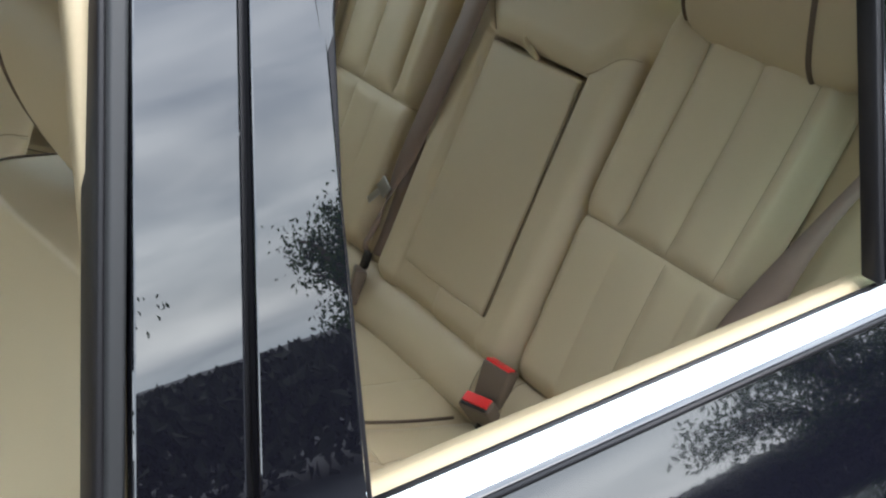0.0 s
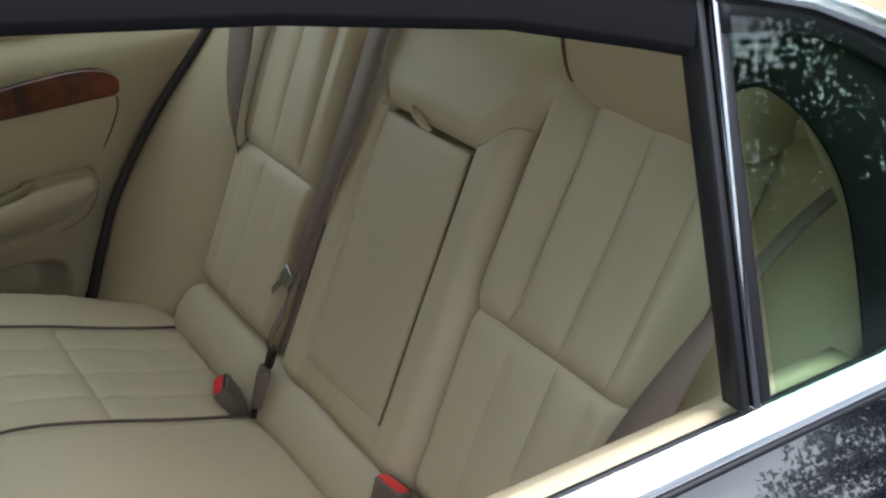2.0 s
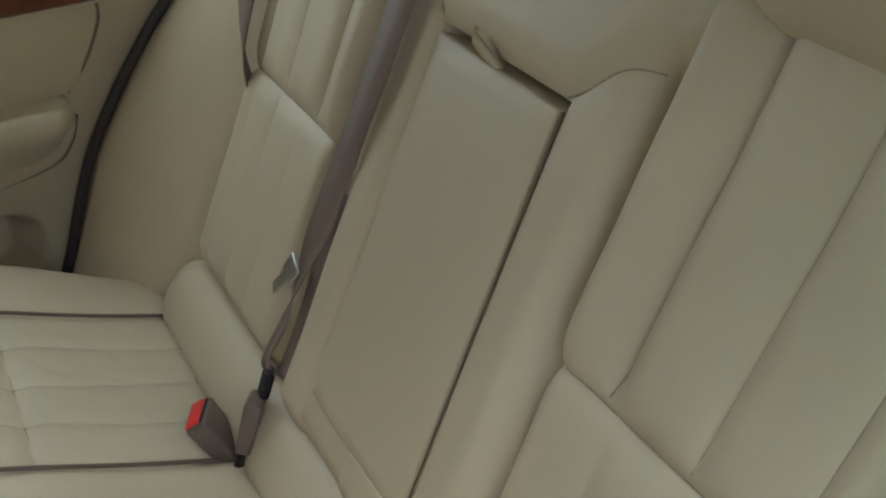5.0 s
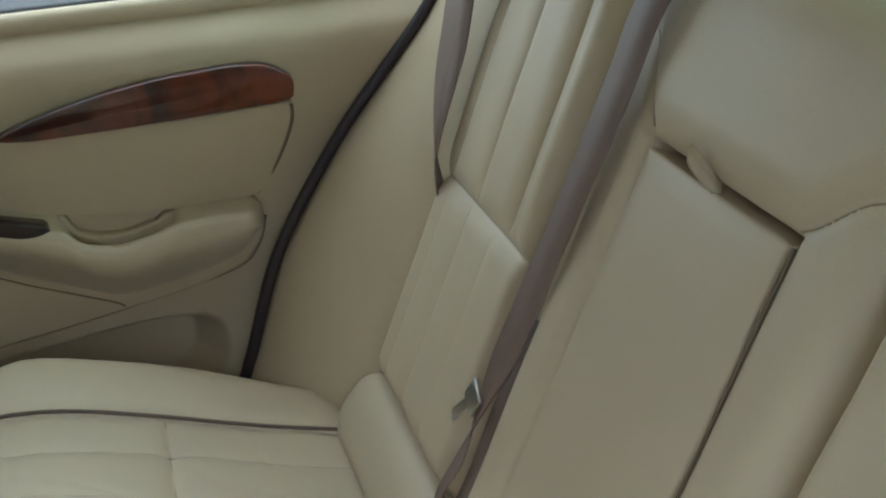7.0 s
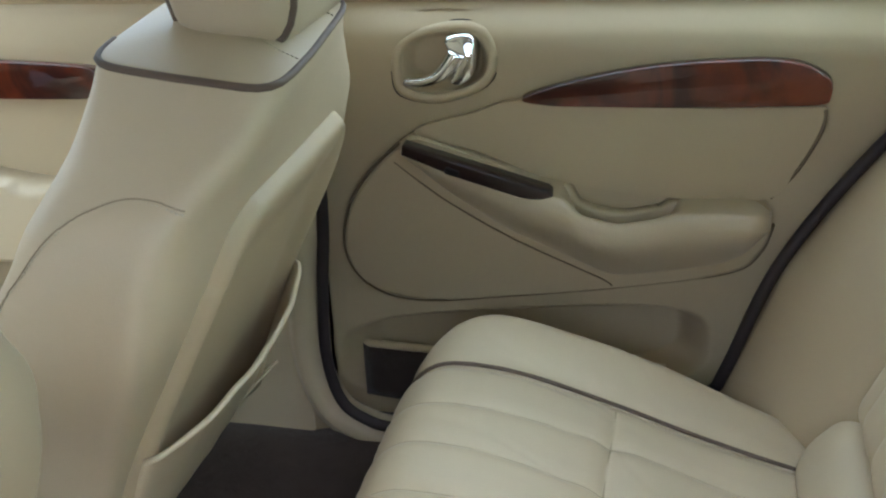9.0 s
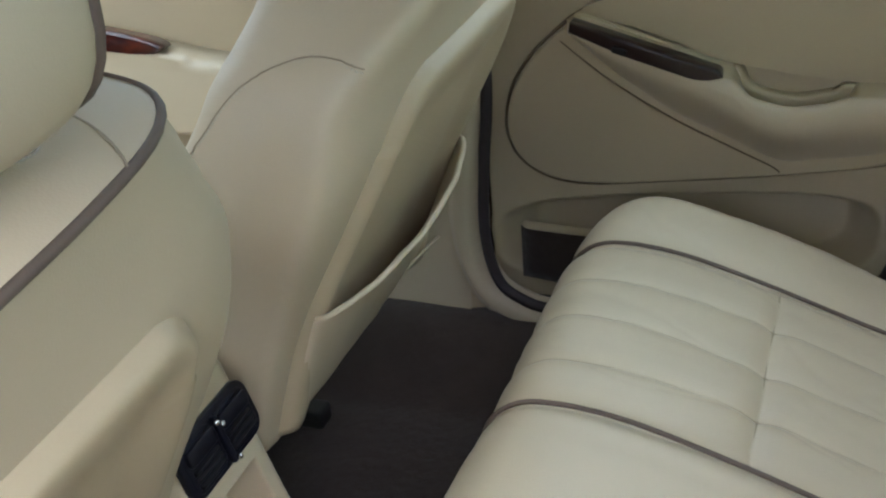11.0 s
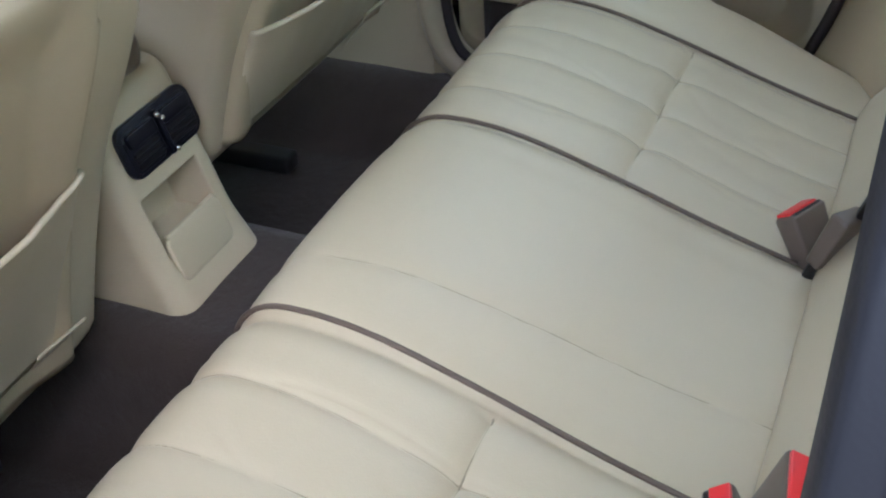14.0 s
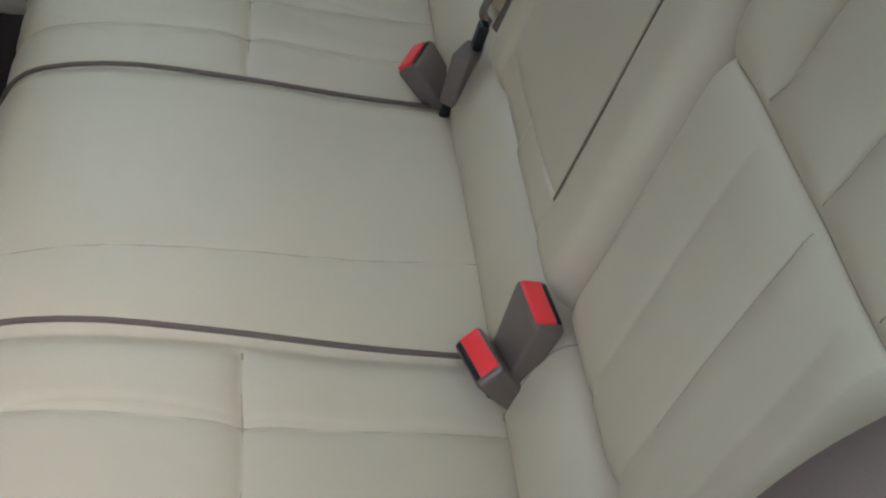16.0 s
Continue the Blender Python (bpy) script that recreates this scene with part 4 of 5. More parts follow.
part("sill_cover", grid(lambda u, v: Vector((-0.98 + 0.81 * u, -(0.700 - 0.032 * math.sin(v * math.pi / 2)), 0.394 - 0.030 * (1 - math.cos(v * math.pi / 2)) - 0.008 * v)), span(0, 1, 24), span(0, 1, 12), flip=True), PLASTIC, CAR, "cream sill cover", thick=0.008, facing=(0, 1, 0.3))


def lower_trim(u, v):
    """Moulding round the foot of the far door opening: v runs away from the seal over a raised bead."""
    p = foot_line[min(len(foot_line) - 1, round(u * (len(foot_line) - 1)))]
    i = min(len(foot_line) - 2, max(1, round(u * (len(foot_line) - 1))))
    t = foot_line[i + 1] - foot_line[i - 1]
    away = Vector((t.z, 0, -t.x)).normalized()
    away = away if away.x < 0.05 and away.z < 0.3 else -away
    d = 0.058 * v
    y = 0.690 - 0.026 * math.sin(math.pi / 2 * smoothstep(0.0, 0.55, v)) + 0.018 * smoothstep(0.62, 1.0, v)
    return Vector((p.x, y, p.z)) + away * d


foot_line = smooth_line([Vector(p) for p in seal_pts[1:9]], 60)
part("lower_trim_bead", grid(lower_trim, span(0, 1, 61), span(0, 1, 16)), PLASTIC, CAR, "cream moulding round the foot of the door opening", thick=0.006, facing=(0, -1, 0))
part("lower_pillar_trim", grid(lambda u, v: Vector((-1.02 + 0.315 * u, 0.684 + 0.004 * math.cos(u * 3), 0.33 + 0.34 * v)), span(0, 1, 12), span(0, 1, 12)), PLASTIC, CAR, "cream lower pillar trim", thick=0.006, facing=(0, -1, 0))
part("sill_cover", grid(lambda u, v: Vector((-0.72 + 0.52 * u, 0.684, 0.325 + 0.035 * v)), span(0, 1, 12), span(0, 1, 3)), PLASTIC, CAR, "cream sill cover", thick=0.006, facing=(0, -1, 0))

# far front door
FFD = thing("front_door", "front door with cream panel and burl walnut trim", "car door", "front doors", (-1.2, 0.72, 0.4))
part("inner_panel", grid(lambda u, v: Vector((-1.70 + 0.97 * u, 0.700 + 0.02 * smoothstep(0.9, 1, v) - 0.010 * math.sin(math.pi * v), 0.34 + 0.645 * v)), span(0, 1, 12), span(0, 1, 24), flip=True), VINYL, FFD, thick=0.03, facing=(0, -1, 0))
part("walnut_trim", curve_plate([(-1.55, 0.87), (-1.30, 0.852), (-0.98, 0.850), (-0.945, 0.862), (-0.95, 0.885), (-1.0, 0.895), (-1.3, 0.900)], 60, 0.70, 0.680, 0.006), BURL, FFD, "lacquered burl walnut inlay")
part("armrest", curve_plate([(-1.45, 0.78), (-1.15, 0.752), (-1.04, 0.738), (-0.85, 0.735), (-0.82, 0.70), (-0.86, 0.65), (-1.2, 0.63), (-1.5, 0.66)], 60, 0.70, 0.635, 0.02), PLASTIC, FFD, "moulded cream armrest")
part("switch_panel", curve_plate([(-1.32, 0.790), (-1.13, 0.766), (-1.14, 0.748), (-1.33, 0.765)], 24, 0.66, 0.633, 0.003), BURL, FFD)
part("sill_trim", tube([(-1.68, 0.722, 0.978), (-0.73, 0.722, 0.978)], 0.014, 12), VINYL, FFD)
part("window_rubber", tube([(-1.68, 0.735, 0.990), (-0.73, 0.735, 0.990)], 0.007, 8), BLACK, FFD, "black window rubber")

# ---- front seats ----
SIDE_SEAM = [(-0.724, 0, 0.862), (-0.712, 0, 0.880), (-0.670, 0, 0.927), (-0.625, 0, 0.949), (-0.590, 0, 0.950), (-0.566, 0, 0.942)]


def front_chair(cy, label, slack, rest_y):
    st = thing("bucket_chair", label, "car seat", "front seats", (-0.85, cy, 0.3))
    zlo = 0.51 if cy > 0 else 0.43
    REAR = [(0.43, -0.745), (0.55, -0.716), (0.665, -0.678), (0.78, -0.618), (0.85, -0.582), (0.90, -0.561), (0.95, -0.546), (1.0, -0.526), (1.03, -0.518)]
    HALF = [(0.43, 0.252), (0.55, 0.262), (0.70, 0.270), (0.84, 0.272), (0.90, 0.266), (0.95, 0.240), (0.98, 0.200), (1.0, 0.166), (1.03, 0.146)]
    side = 1 if cy > 0 else -1

    def rear_x(z):
        return (lerp_table(REAR, z - 0.03) + lerp_table(REAR, z) + lerp_table(REAR, z + 0.03)) / 3

    def half_at(z):
        wide = (lerp_table(HALF, z - 0.02) + lerp_table(HALF, z) + lerp_table(HALF, z + 0.02)) / 3
        return wide - (0.034 * smoothstep(0.84, 0.68, z) if cy > 0 else 0.0)

    def corner(z):
        """How square the section is at this height."""
        return 5.0 + 2.2 * smoothstep(0.93, 1.0, z) + 11.0 * smoothstep(0.90, 0.74, z)

    def vz(z):
        return (z - zlo) / (1.017 - zlo)

    def shell(u, v):
        """u round the section, v up; past 1 the section closes over the top."""
        over = max(0.0, v - 1) / 0.3
        v = min(v, 1.0)
        z = zlo + (1.017 - zlo) * v
        ang = 2 * math.pi * u
        c, sn = math.cos(ang), math.sin(ang)
        q = corner(z)
        half = half_at(z)
        if cy < 0 < sn:
            q -= (q - 3.7) * smoothstep(0.95, 1.01, z) * smoothstep(0.0, 0.3, sn)
            half += 0.032 * smoothstep(0.95, 1.01, z)
        k = (abs(c) ** q + abs(sn) ** q) ** (-1 / q)
        th = 0.185 - 0.02 * (z - 0.43) / 0.587
        if v < 0.05:
            th *= 1 - 0.16 * (1 - v / 0.05) ** 2
            half *= 1 - 0.06 * (1 - v / 0.05) ** 2
        xc = rear_x(z) - (0.185 - 0.02 * (z - 0.43) / 0.587) / 2
        x = xc + c * k * th / 2 - 0.004 * (sn * k) ** 2 * max(0, c)
        y = cy + sn * k * half
        x, y = xc + (x - xc) * (1 - over), cy + (y - cy) * (1 - over)
        dome = 0.016 * math.sin(min(1, over * 1.15) * math.pi / 2)
        x -= 0.10 * (y - cy) * smoothstep(0.90, 1.0, z)
        z += 0.14 * (rear_x(z) - x) * smoothstep(0.96, 1.017, z)
        return Vector((x, y, z + dome + 0.0008 * noise.noise(Vector((x * 20, y * 20, z * 20)))))
    vs_ = span(0, 0.9, 40) + span(0.91, 1.0, 12) + span(1.012, 1.3, 24)
    verts, faces = grid(shell, span(0, 1, 97), vs_, flip=True)
    faces.append([i * len(vs_) for i in range(96)])
    back = part("backrest", (verts, faces), LEATHER, st)
    pipe_u = span(0.58, 1.42, 61)
    part("piping", tube([shell(u, 0.995) + Vector((0, 0, 0.001)) for u in pipe_u], 0.0034, 10), PIPING, back, "taupe leather piping")

    def on_rear(a, z, h):
        half = half_at(z)
        k = min(0.985, abs(a) / half)
        th = 0.185 - 0.02 * (z - 0.43) / 0.587
        q = corner(z)
        ck = (1 - k ** q) ** (1 / q)
        return Vector((rear_x(z) + h - th / 2 * (1 - ck) - 0.004 * k * k, cy + a, z))
    def side_pt(x, z):
        """The point of the shell's side towards -y at this depth and height."""
        return min((shell(0.60 + 0.0025 * k, vz(z)) for k in range(140)), key=lambda p: abs(p.x - x))
    side_line = [(p.x, p.z) for p in smooth_line(SIDE_SEAM, 60)]
    # upright seams beside the panel, cap seams and side seams
    for s in (-1, 1):
        line = [min((shell(1 + s * 0.001 * k, vz(1.010 - 0.090 * w)) for k in range(1, 220)), key=lambda p: abs(p.y - cy - s * (0.156 - 0.013 * w * w))) + Vector((0.0012, 0, 0)) for w in span(0, 1, 24)]
        line = [sum(line[max(0, i - 3):i + 4], Vector()) / len(line[max(0, i - 3):i + 4]) for i in range(len(line))]
        if cy < 0 and s < 0:
            part("upright_seam", tube(line, 0.0012, 6), SEAMED, back, "thin stitched seam with painted shade")
        cap = [shell(1 + s * (0.070 + 0.055 * w), 1.0 + 0.20 * w) + Vector((0, 0, 0.0008)) for w in span(0.06, 1, 16)]
        if cy > 0:
            stitches(cap, "stitching", back, r=0.0007)
        else:
            over_top = [shell(1 + 0.004 * i, 1 + 0.012 * j) for i in range(-80, 81) for j in range(0, 25)]
            plan = smooth_line([(-0.612, -0.214, 0), (-0.573, -0.221, 0), (-0.545, -0.236, 0), (-0.534, -0.247, 0)] if s > 0 else [(-0.581, -0.452, 0), (-0.542, -0.471, 0), (-0.526, -0.485, 0)], 18)
            cap = [Vector((p.x, p.y, min(over_top, key=lambda w: (w.x - p.x) ** 2 + (w.y - p.y) ** 2).z)) for p in plan]
            part("cap_seam", tube([sum(cap[max(0, i - 2):i + 3], Vector()) / len(cap[max(0, i - 2):i + 3]) for i in range(len(cap))], 0.0010, 6), SEAMED, back, "thin stitched seam with painted shade")
        if s > 0:
            continue
        lo = [side_pt(x, z) + Vector((0, -0.0006, 0)) for x, z in side_line]
        part("side_seam", tube(lo, 0.0007, 6), SEAMED, back, "thin stitched seam with painted shade")
        stitches([p + Vector((0, -0.0004, -0.003)) for p in lo], "stitching", back, r=0.0009)

    # padded moulding with a raised border and a rounded outline
    HW, TOPZ, R = 0.195, 0.916, 0.072

    def outline(z):
        w = HW + 0.012 * smoothstep(0.85, 0.60, z) - 0.012 * smoothstep(0.78, 0.9, z)
        if z > TOPZ - R:
            w -= R - math.sqrt(max(0, R * R - (z - TOPZ + R) ** 2))
        return w

    def panel_fn(u, v):
        z = zlo + 0.025 + (TOPZ - zlo - 0.025) * (1 - (1 - v) ** 1.5)
        w = outline(z)
        a = (2 * u - 1) * w
        d = min(w - abs(a), TOPZ - z)
        if z > TOPZ - R and abs(a) > w * 0.0 and HW - abs(a) < R:
            d = max(0.0, R - math.hypot(max(0, abs(a) - HW + R + 0.012), z - TOPZ + R))
        h = -0.004 + 0.019 * math.sin(smoothstep(0, 0.028, d) * math.pi / 2) - 0.012 * smoothstep(0.024, 0.085, d)
        return on_rear(a, z, h)
    pus = [0.5 - 0.5 * math.cos(math.pi * k / 60) for k in range(61)]
    pn = part("back_panel", grid(panel_fn, pus, span(0, 1, 70)), VINYL, st, "padded cream back panel with a raised border", thick=0.01, facing=(1, 0, 0))

    # map pocket with a slack hem
    foot = 0.545 if cy > 0 else 0.492

    def pocket(u, v):
        a = (u - 0.5) * 2 * (0.188 + 0.006 * v)
        hem = 0.678 + (0.022 * u if cy > 0 else 0.006 * (1 - u)) + slack * (0.0016 * math.sin(a * 75) + 0.0014 * math.sin(a * 171)) - 0.006 * math.sin(math.pi * u)
        z = foot + (hem - foot) * v
        h = 0.010 + (0.038 if cy > 0 else 0.024) * v * math.sin(math.pi * min(1, max(0, u))) ** 0.5 + slack * 0.0028 * math.sin(a * 60 + 2) * v
        h += 0.0018 * noise.noise(Vector((a * 22, z * 14, 3 * side)))
        return on_rear(a, z, h)
    pk = part("map_pocket", grid(pocket, span(0, 1, 80), span(0, 1, 30)), LEATHER, st, "slack leather map pocket", thick=0.003, facing=(1, 0, 0))
    part("hem", tube([pocket(u, 1.0) for u in span(0, 1, 60)], 0.0034, 8), LEATHER, pk)
    # small loose flap at the outer edge
    part("skirt_flap", grid(lambda u, v: on_rear(0.138 + 0.052 * u, foot - 0.054 + 0.060 * v + 0.012 * u, -0.016 + 0.030 * v + 0.016 * u * v), span(0, 1, 12), span(0, 1, 8)), LEATHER, st, "curled leather flap", thick=0.003, facing=(1, 0, 0))
    # cushion, base and rails
    part("cushion", soft_box((0.50, 0.46, 0.13), 0.05, pose(-1.06, cy, 0.50, 0, 6, 0)), LEATHER, st)
    part("base", soft_box((0.36, 0.34, 0.08), 0.01, pose(-1.10, cy, 0.38)), DARK, st, "dark metal seat base")
    for s in (-1, 1):
        part("rail", soft_box((0.46, 0.035, 0.03), 0.006, pose(-1.09, cy + s * 0.15, 0.285)), DARK, st, "dark metal rail")
    for s in (-1, 1):
        ring = [((-0.598 if cy > 0 else -0.585) + 0.013 * math.cos(w), rest_y + s * 0.075 + 0.016 * math.sin(w), 1.0360) for w in span(0, 2 * math.pi, 25)[:-1]]
        part("post_collar", tube(ring, 0.0048, 8, closed=True), CHROME, st, "chrome collar of the headrest post")
    hr = thing("front_headrest", "cream leather front headrest with taupe piping", "headrest", "front headrests", (-0.62, rest_y, 1.1))
    head_restraint("pad", hr, pose(-0.580 if cy > 0 else -0.582, rest_y, 1.014 if cy > 0 else 1.039, 0, -4 if cy > 0 else -10, 0), 0.245 if cy > 0 else 0.238, 0.235, 0.125 if cy > 0 else 0.145, (0.10, 0.90), 3.6 if cy > 0 else 3.0, 0.0 if cy > 0 else 0.016)
    for s in (-1, 1):
        part("post", tube([(-0.598 if cy > 0 else -0.578, rest_y + s * 0.075, 1.00), (-0.618 if cy > 0 else -0.592, rest_y + s * 0.075, 1.10)], 0.008), CHROME, hr, "chrome post")
    return st


front_chair(-0.340, "cream leather driver seat with taupe piping", 0.65, -0.347)
front_chair(0.340, "cream leather passenger seat with taupe piping", 0.25, 0.385)

# ---- console, floor ----
CONS = thing("centre_console", "cream centre console with rear air vents", "console", at=(-0.85, 0.028, 0.42))
CY = 0.026


def face_x(z):
    return -0.672 - 0.32 * (z - 0.452) + 0.010 * smoothstep(0.50, 0.43, z)


def rounded(d, r):
    """How far an edge of radius r has fallen back at d past its start."""
    if d <= 0:
        return 0.0
    return r - math.sqrt(max(0, r * r - min(d, r) ** 2)) + max(0, d - r) * 40


def cover_fn(s, t):
    """Rear cover: s across, t up; outside the face it turns forward."""
    half = 0.077 + 0.004 * smoothstep(0.52, 0.43, t)
    r, rt = 0.024, 0.014
    top = 0.662
    k = s * (half + 0.12)
    a = abs(k)
    y = math.copysign(min(a, half), k)
    fwd = 0.0
    if a > half - r:
        e = a - (half - r)
        ang = min(e / r, math.pi / 2)
        y = math.copysign(half - r + r * math.sin(ang), k)
        fwd = r * (1 - math.cos(ang)) + max(0, e - r * math.pi / 2)
    z = min(t, top)
    if t > top - rt:
        e = t - (top - rt)
        ang = min(e / rt, math.pi / 2)
        z = top - rt + rt * math.sin(ang)
        fwd += rt * (1 - math.cos(ang)) + max(0, e - rt * math.pi / 2)
    # storage slot
    yy = k
    deep = smoothstep(0.050, 0.046, abs(yy + 0.004)) * smoothstep(0.498, 0.501, t) * smoothstep(0.565, 0.559, t)
    return Vector((face_x(z) - fwd - 0.055 * deep, CY + y, z))


part("rear_cover", grid(cover_fn, cluster(span(-1, 1, 80), [-0.262, 0.222], 0.01), cluster(span(0.432, 0.72, 70), [0.4995, 0.562], 0.002)), PLASTIC, CONS, "moulded cream rear cover with a storage slot", facing=(1, 0, 0))
part("housing", soft_box((0.60, 0.130, 0.22), 0.012, pose(-1.08, CY, 0.550)), PLASTIC, CONS)


def on_face(y, z, h):
    m = Matrix.Translation((face_x(z) + h, CY + y, z))
    return m @ pose(0, 0, 0, 0, -17.7, 0)


part("vent_surround", slab(0.124, 0.058, 0.016, 0.010, on_face(0.010, 0.6105, 0.001)), VENT, CONS, "gloss black vent surround")
for y in (-0.019, 0.039):
    v_ = part("air_vent", slab(0.053, 0.048, 0.011, 0.006, on_face(y, 0.6105, 0.0045)), VENT, CONS, "black air vent")
    part("shutter", slab(0.046, 0.016, 0.004, 0.008, on_face(y, 0.6235, 0.0085)), VENT, v_, "glossy blue-black shutter")
    for k in range(3):
        part("vane", soft_box((0.006, 0.042, 0.004), 0.001, on_face(y, 0.5955 + 0.0068 * k, 0.0075) @ pose(0, 0, 0, 0, 25, 0)), BLACK, v_)
part("vent_divider", soft_box((0.008, 0.006, 0.050), 0.002, on_face(0.011, 0.6105, 0.009)), VENT, CONS)
for dy, z in ((0.007, 0.6315), (0.013, 0.6265), (0.014, 0.5915)):
    part("chrome_dot", soft_box((0.005, 0.0055, 0.0055), 0.0022, on_face(dy, z, 0.0145)), CHROME, CONS, "small chrome dot")
part("tray_lid", slab(0.096, 0.054, 0.010, 0.008, on_face(-0.004, 0.4935, 0.0005), 0.0025), PLASTIC, CONS, "cream tray front")
part("tray_lip", tube([on_face(w * 0.044 - 0.004, 0.5195, 0.002) @ Vector((0, 0, 0)) for w in span(-1, 1, 12)], 0.003, 8), PLASTIC, CONS)
part("lid", soft_box((0.42, 0.118, 0.05), 0.018, pose(-0.962, CY, 0.680)), BUCKLE, CONS, "taupe padded console lid")


def floor_fn(u, v):
    x, y = -1.75 + 1.75 * u, -0.74 + 1.48 * v
    z = 0.27 + 0.176 * (1 - smoothstep(0.10, 0.17, abs(y - 0.02)))
    z += 0.095 * smoothstep(0.55, 0.665, abs(y))
    return Vector((x, y, z + 0.002 * noise.noise(Vector((x * 12, y * 12, 1)))))


tagged(part("floor", grid(floor_fn, span(0, 1, 80), span(0, 1, 90), flip=True), CARPET, None, thick=0.02, facing=(0, 0, 1)), "dark brown carpeted cabin floor with a raised tunnel", "floor", kind="structure")

# ---- shell of the car ----
def roof_fn(u, v):
    x = -1.15 + 1.55 * u
    a = (v - 0.5) * 2
    z = 1.435 - 0.045 * a * a - 0.10 * ((x + 0.45) / 0.85) ** 2
    return Vector((x, a * 0.60, z))


tagged(part("ceiling", grid(roof_fn, span(0, 1, 24), span(0, 1, 24)), LINER, None, thick=0.015, facing=(0, 0, -1)), "cream fabric headlining", "ceiling", kind="structure")
part("roof_skin", grid(lambda u, v: roof_fn(u, v) + Vector((0, (v - 0.5) * 0.06, 0.035)), span(0, 1, 24), span(0, 1, 24), flip=True), PAINT, CAR, "gloss black roof", thick=0.004, facing=(0, 0, 1))
def wing_pt(x, v, side, axle):
    """Body side with a wheel arch round the axle."""
    d = abs(x - axle)
    zb = max(0.32, 0.32 + math.sqrt(max(0, 0.37 ** 2 - d * d))) if d < 0.37 else 0.32
    z = zb + (0.965 - 0.06 * smoothstep(-2.0, -3.0, x) - zb) * v
    y = 0.744 + 0.13 * math.sin(min(1, max(0, 0.965 - z) / 0.38) * math.pi / 2) - 0.10 * max(0, 0.5 - z)
    return Vector((x, side * (y - 0.22 * smoothstep(-2.55, -3.2, x) - 0.10 * smoothstep(1.0, 1.5, x)), z))


def wheel(x, side):
    w = part("wheel", tube([(x, side * 0.66, 0.325), (x, side * 0.83, 0.325)], 0.20, 24), DARK, CAR, "dark wheel hub", smooth=False)
    ring = [(x + 0.265 * math.cos(a), side * 0.75, 0.325 + 0.265 * math.sin(a)) for a in span(0, 2 * math.pi, 41)[:-1]]
    part("tyre", tube(ring, 0.06, 12, True, 1.5), BLACK, w, "black rubber tyre")
    for k in range(5):
        a = k * 2 * math.pi / 5
        part("spoke", tube([(x, side * 0.838, 0.325), (x + 0.20 * math.cos(a), side * 0.832, 0.325 + 0.20 * math.sin(a))], 0.022, 8), SATIN, w, "silver spoke")


for side in (-1, 1):
    for axle in (-2.28, 0.70):
        wheel(axle, side)
    part("front_wing", grid(lambda u, v: wing_pt(-3.2 + 1.445 * u, v, side, -2.28), span(0, 1, 60), span(0, 1, 20), flip=side < 0), PAINT, CAR, "gloss black front wing", thick=0.004, facing=(0, side, 0))
part("bonnet", grid(lambda u, v: Vector((-3.22 + 1.36 * u, (v - 0.5) * 2 * (0.745 - 0.22 * smoothstep(0.5, 0.0, u)), 0.965 - 0.06 * smoothstep(0.9, 0.1, u) - 0.22 * max(0, 0.14 - u) / 0.14 + 0.035 * (1 - (2 * v - 1) ** 2))), span(0, 1, 40), span(0, 1, 24), flip=True), PAINT, CAR, "gloss black bonnet", thick=0.006, facing=(0, 0, 1))
part("front_bumper", soft_box((0.22, 1.30, 0.42), 0.08, pose(-3.14, 0, 0.50)), PAINT, CAR, "gloss black front bumper")

for side in (-1, 1):
    # C-pillar and rear quarter
    def cp(u, v):
        z = 0.96 + 0.33 * v
        x = 0.42 + 0.45 * u - 0.14 * v
        return Vector((x, side * (0.745 - 0.10 * v - 0.03 * u * v), z))
    part("rear_pillar", grid(cp, span(0, 1, 12), span(0, 1, 12), flip=side > 0), PAINT, CAR, "gloss black rear pillar", thick=0.03, facing=(0, side, 0))
    part("rear_pillar_trim", grid(lambda u, v: cp(u, v) + Vector((-0.20, -side * 0.05, 0)), span(0, 1, 12), span(0, 1, 12), flip=side < 0), VINYL, CAR, "cream rear pillar trim", thick=0.01, facing=(0, -side, 0))
    part("rear_wing", grid(lambda u, v: wing_pt(0.42 + 1.05 * u, v, side, 0.70), span(0, 1, 12), span(0, 1, 20), flip=side < 0), PAINT, CAR, "gloss black rear wing", thick=0.004, facing=(0, side, 0))
    part("windscreen_pillar", tube([(-1.85, side * 0.70, 0.98), (-1.14, side * 0.60, 1.38)], 0.035, 10), VINYL, CAR, "cream windscreen pillar")
# far window frame
part("far_window_header", tube(smooth_line([(x, -gl(x, z).y, z + 0.02) for x, z in hd], 20), 0.022, 10), BLACK, CAR, "black window header")
part("far_divider", tube([(0.0, 0.729, 0.98), (0.01, 0.64, 1.29)], 0.013, 8), BLACK, CAR, "black window divider")
part("far_pillar_cover", soft_box((0.13, 0.02, 0.42), 0.008, pose(-0.665, 0.675, 1.18, 16, 6, 0)), VINYL, CAR, "cream upper pillar trim")


def pane(pts, name, label, mat=None):
    bm = bmesh.new()
    bm.faces.new([bm.verts.new(p) for p in pts])
    return part(name, bm, mat or CLEAR, CAR, label, smooth=False, thick=0.004)


pane([(0.40, -0.56, 1.36), (0.40, 0.56, 1.36), (0.98, 0.60, 1.02), (0.98, -0.60, 1.02)], "rear_window", "green tinted rear window", HEATED)
pane([(-1.15, -0.58, 1.38), (-1.15, 0.58, 1.38), (-1.88, 0.70, 0.97), (-1.88, -0.70, 0.97)], "windscreen", "green tinted windscreen")
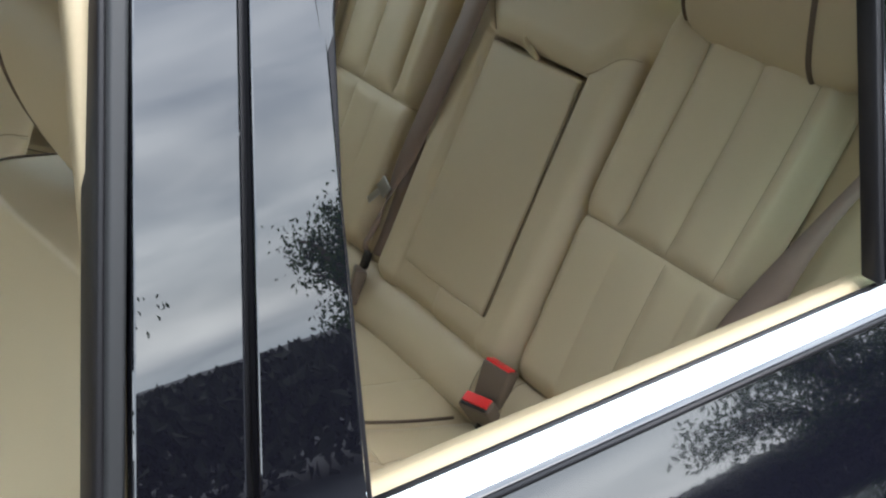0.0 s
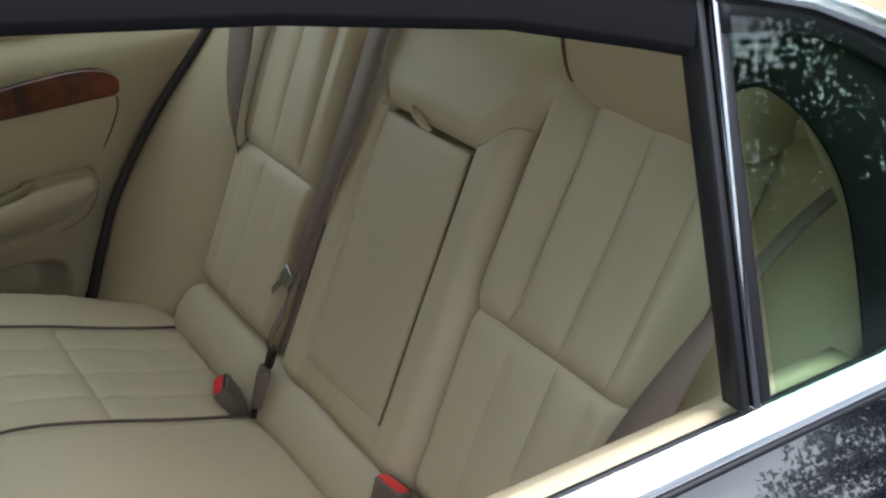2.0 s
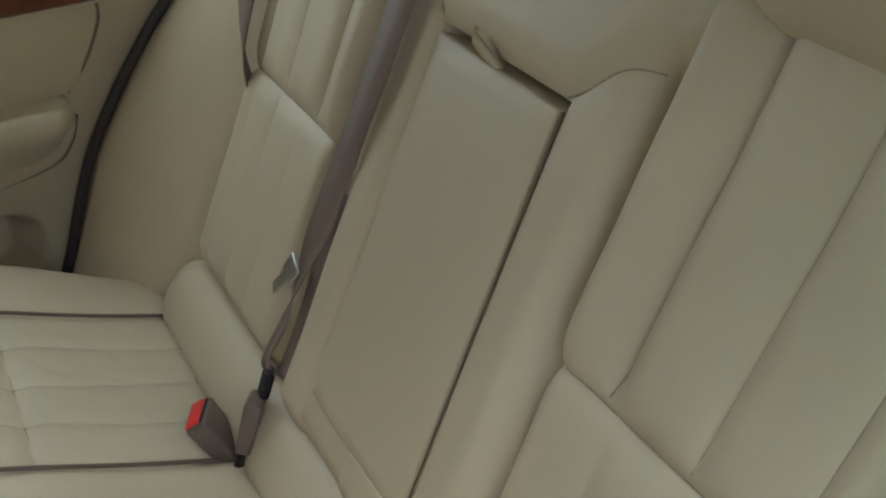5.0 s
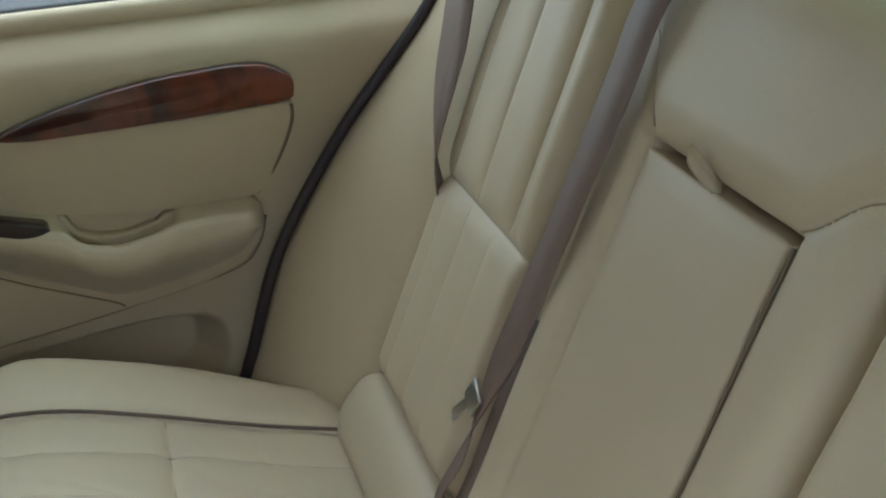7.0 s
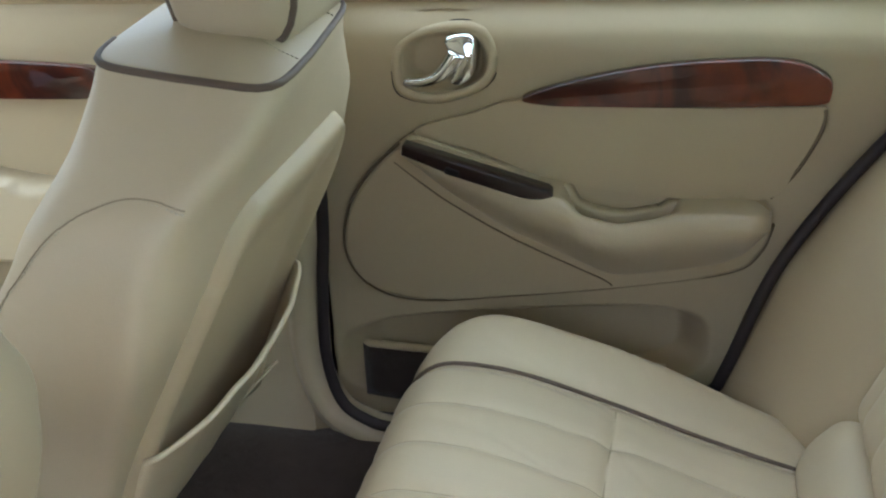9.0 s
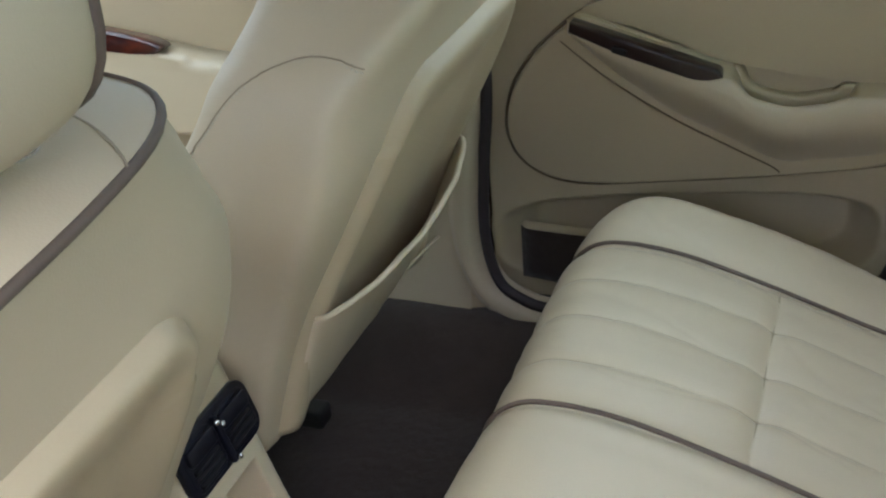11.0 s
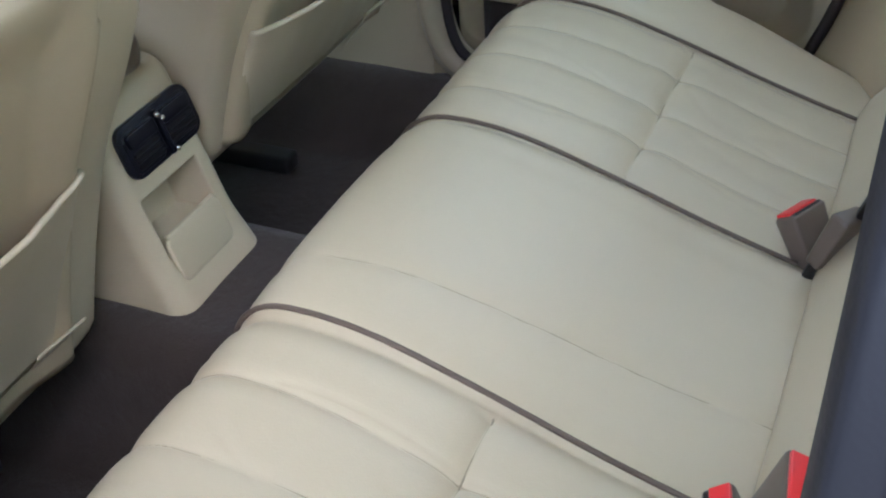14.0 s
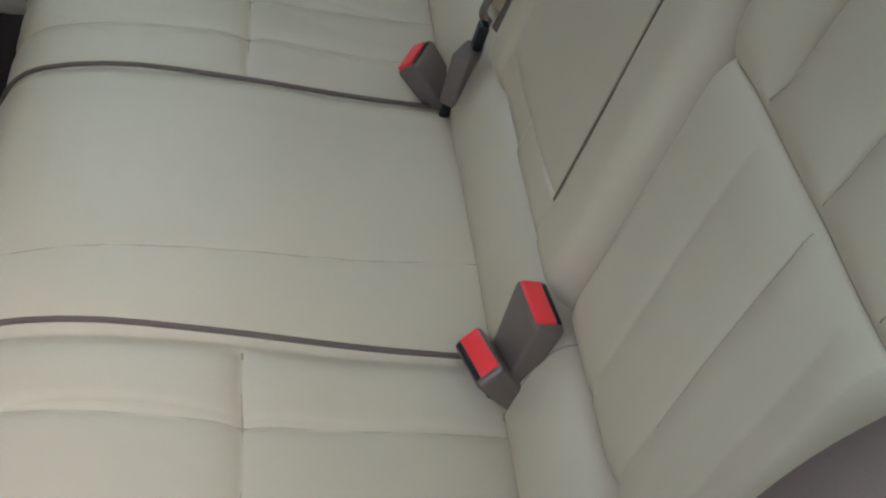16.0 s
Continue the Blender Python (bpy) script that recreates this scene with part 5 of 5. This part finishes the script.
pane([(-0.62, 0.735, 0.985), (-0.01, 0.735, 0.985), (0.0, 0.645, 1.28), (-0.56, 0.625, 1.35)], "side_window", "green tinted side window")
pane([(-1.70, 0.735, 0.985), (-0.74, 0.735, 0.985), (-0.68, 0.625, 1.36), (-1.18, 0.62, 1.36)], "side_window", "green tinted side window")
pane([(0.02, 0.735, 0.985), (0.34, 0.735, 0.985), (0.20, 0.665, 1.20), (0.02, 0.645, 1.28)], "side_window", "green tinted side window")
part("dashboard", soft_box((0.35, 1.36, 0.30), 0.06, pose(-1.78, 0, 0.83)), VINYL, CAR, "cream dashboard")
part("bulkhead", box((-1.98, -0.70, 0.27), (-1.90, 0.70, 0.95)), DARK, CAR, "dark bulkhead")
part("boot_lid", soft_box((0.75, 1.45, 0.62), 0.05, pose(1.15, 0, 0.66)), PAINT, CAR, "gloss black boot")
part("far_door_skin", grid(lambda u, v: (lambda p: Vector((p.x, -p.y, p.z)))(skin(-1.75, 0.42)(u, v)), span(0, 1, 30), span(0, 1, 30)), PAINT, CAR, "gloss black far side skin", thick=0.002, facing=(0, 1, 0))
part("floor_pan", box((-1.95, -0.80, 0.20), (1.45, 0.80, 0.24)), DARK, CAR, "dark floor pan")


# ---- trees ----
def tree(x, y, height, spread, seed, leaves=1500, low=3, leaf=1.0):
    rnd = random.Random(seed)
    t = thing("tree", "broad-leaved tree with dense dark green crown, for reflections and cabin shade", "tree", "trees beside the car", (x, y, 0))
    trunk = [Vector((x + 0.15 * math.sin(k * 1.3 + seed), y + 0.12 * math.cos(k * 1.7 + seed), height * 0.62 * k / 8)) for k in range(9)]
    v, f = tube(trunk, lambda q: 0.20 * (1 - 0.75 * q) * height / 7, 10)
    tips = []
    for k in range(16):
        a = k * 2.4 + rnd.random()
        base = trunk[low + k % (9 - low)]
        reach = spread * (0.55 + 0.5 * rnd.random())
        tip = base + Vector((math.cos(a) * reach, math.sin(a) * reach, height * (0.12 + 0.28 * rnd.random())))
        mid = (base + tip) / 2 + Vector((0, 0, 0.25))
        line = smooth_line([base, mid, tip], 10)
        tv, tf = tube(line, lambda q: 0.06 * (1 - 0.85 * q), 6)
        f += [tuple(i + len(v) for i in g) for g in tf]
        v += tv
        tips += line[4:]
    part("trunk", (v, f), BARK, t, "rough brown trunk and limbs")
    verts, faces = [], []
    for k in range(leaves):
        c = rnd.choice(tips) + Vector((rnd.gauss(0, 0.35), rnd.gauss(0, 0.35), rnd.gauss(0, 0.28))) * spread / 2.5
        for j in range(5):
            p = c + Vector((rnd.gauss(0, 0.12), rnd.gauss(0, 0.12), rnd.gauss(0, 0.10)))
            q = Euler((rnd.random() * 6.3, rnd.random() * 6.3, rnd.random() * 6.3)).to_matrix()
            s = (0.05 + 0.05 * rnd.random()) * leaf
            b = len(verts)
            verts += [p + q @ Vector(w) for w in ((-s * 1.5, 0, 0), (0, s * 0.7, 0.01), (s * 1.6, 0, -0.01), (0, -s * 0.7, 0.01))]
            faces.append((b, b + 1, b + 2, b + 3))
    part("crown", (verts, faces), LEAF, t, "uneven leafy crown", smooth=False)
    return t


SITES = ((9.6, -5.0, 5.8, 2.4), (11.2, -7.2, 6.0, 2.6), (13.0, -7.0, 7.0, 3.2))
for i, (x, y, h, s) in enumerate(SITES):
    tree(x, y, h, s, 11 + i, 2000, 3, 0.6)


def hedge(x0, x1, y, height, seed):
    """A clipped but uneven row of leaves on short stems, one object that nobody could count."""
    rnd = random.Random(seed)
    verts, faces = [], []
    for k in range(36000):
        x = x0 + (x1 - x0) * rnd.random()
        top = height * (1 + 0.02 * noise.noise(Vector((x * 0.35, y, 1.0))) + 0.03 * noise.noise(Vector((x * 1.3, y, 4.0))))
        p = Vector((x, y + rnd.gauss(0, 0.45), top * rnd.random() ** 0.55))
        q = Euler((rnd.random() * 6.3, rnd.random() * 6.3, rnd.random() * 6.3)).to_matrix()
        w = 0.03 + 0.04 * rnd.random()
        b = len(verts)
        verts += [p + q @ Vector(c) for c in ((-w * 1.3, 0, 0), (0, w * 0.8, 0.02), (w * 1.4, 0, -0.02), (0, -w * 0.8, 0.02))]
        faces.append((b, b + 1, b + 2, b + 3))
    ob = part("hedge", (verts, faces), HEDGE, None, smooth=False)
    return tagged(ob, "dark green uneven hedge, added to darken reflections", "hedge", kind="stuff")


# unseen trees added at the front left to dim sky light on the backrest
for i, (x, y, h, s) in enumerate(((-6.4, -6.6, 6.7, 3.0), (-8.2, -4.3, 7.0, 3.1), (-9.4, -1.2, 7.0, 3.0))):
    tree(x, y, h, s, 31 + i, 4200, 2, 1.0)
# added hedge: hides bright ground so reflections stay dark below the horizon
hedge(-9.0, 15.0, -9.0, 1.06, 5)
tree(5.6, -12.6, 2.9, 0.75, 41, 700, 3, 0.34)
tree(0.8, -12.8, 6.2, 1.8, 43, 2200, 2, 0.34)
tree(8.4, -8.8, 2.5, 1.6, 61, 1100, 1, 0.5)
tree(9.4, -6.9, 3.6, 1.7, 71, 2600, 1, 0.45)
tree(7.6, -5.1, 3.5, 1.5, 73, 2600, 1, 0.45)
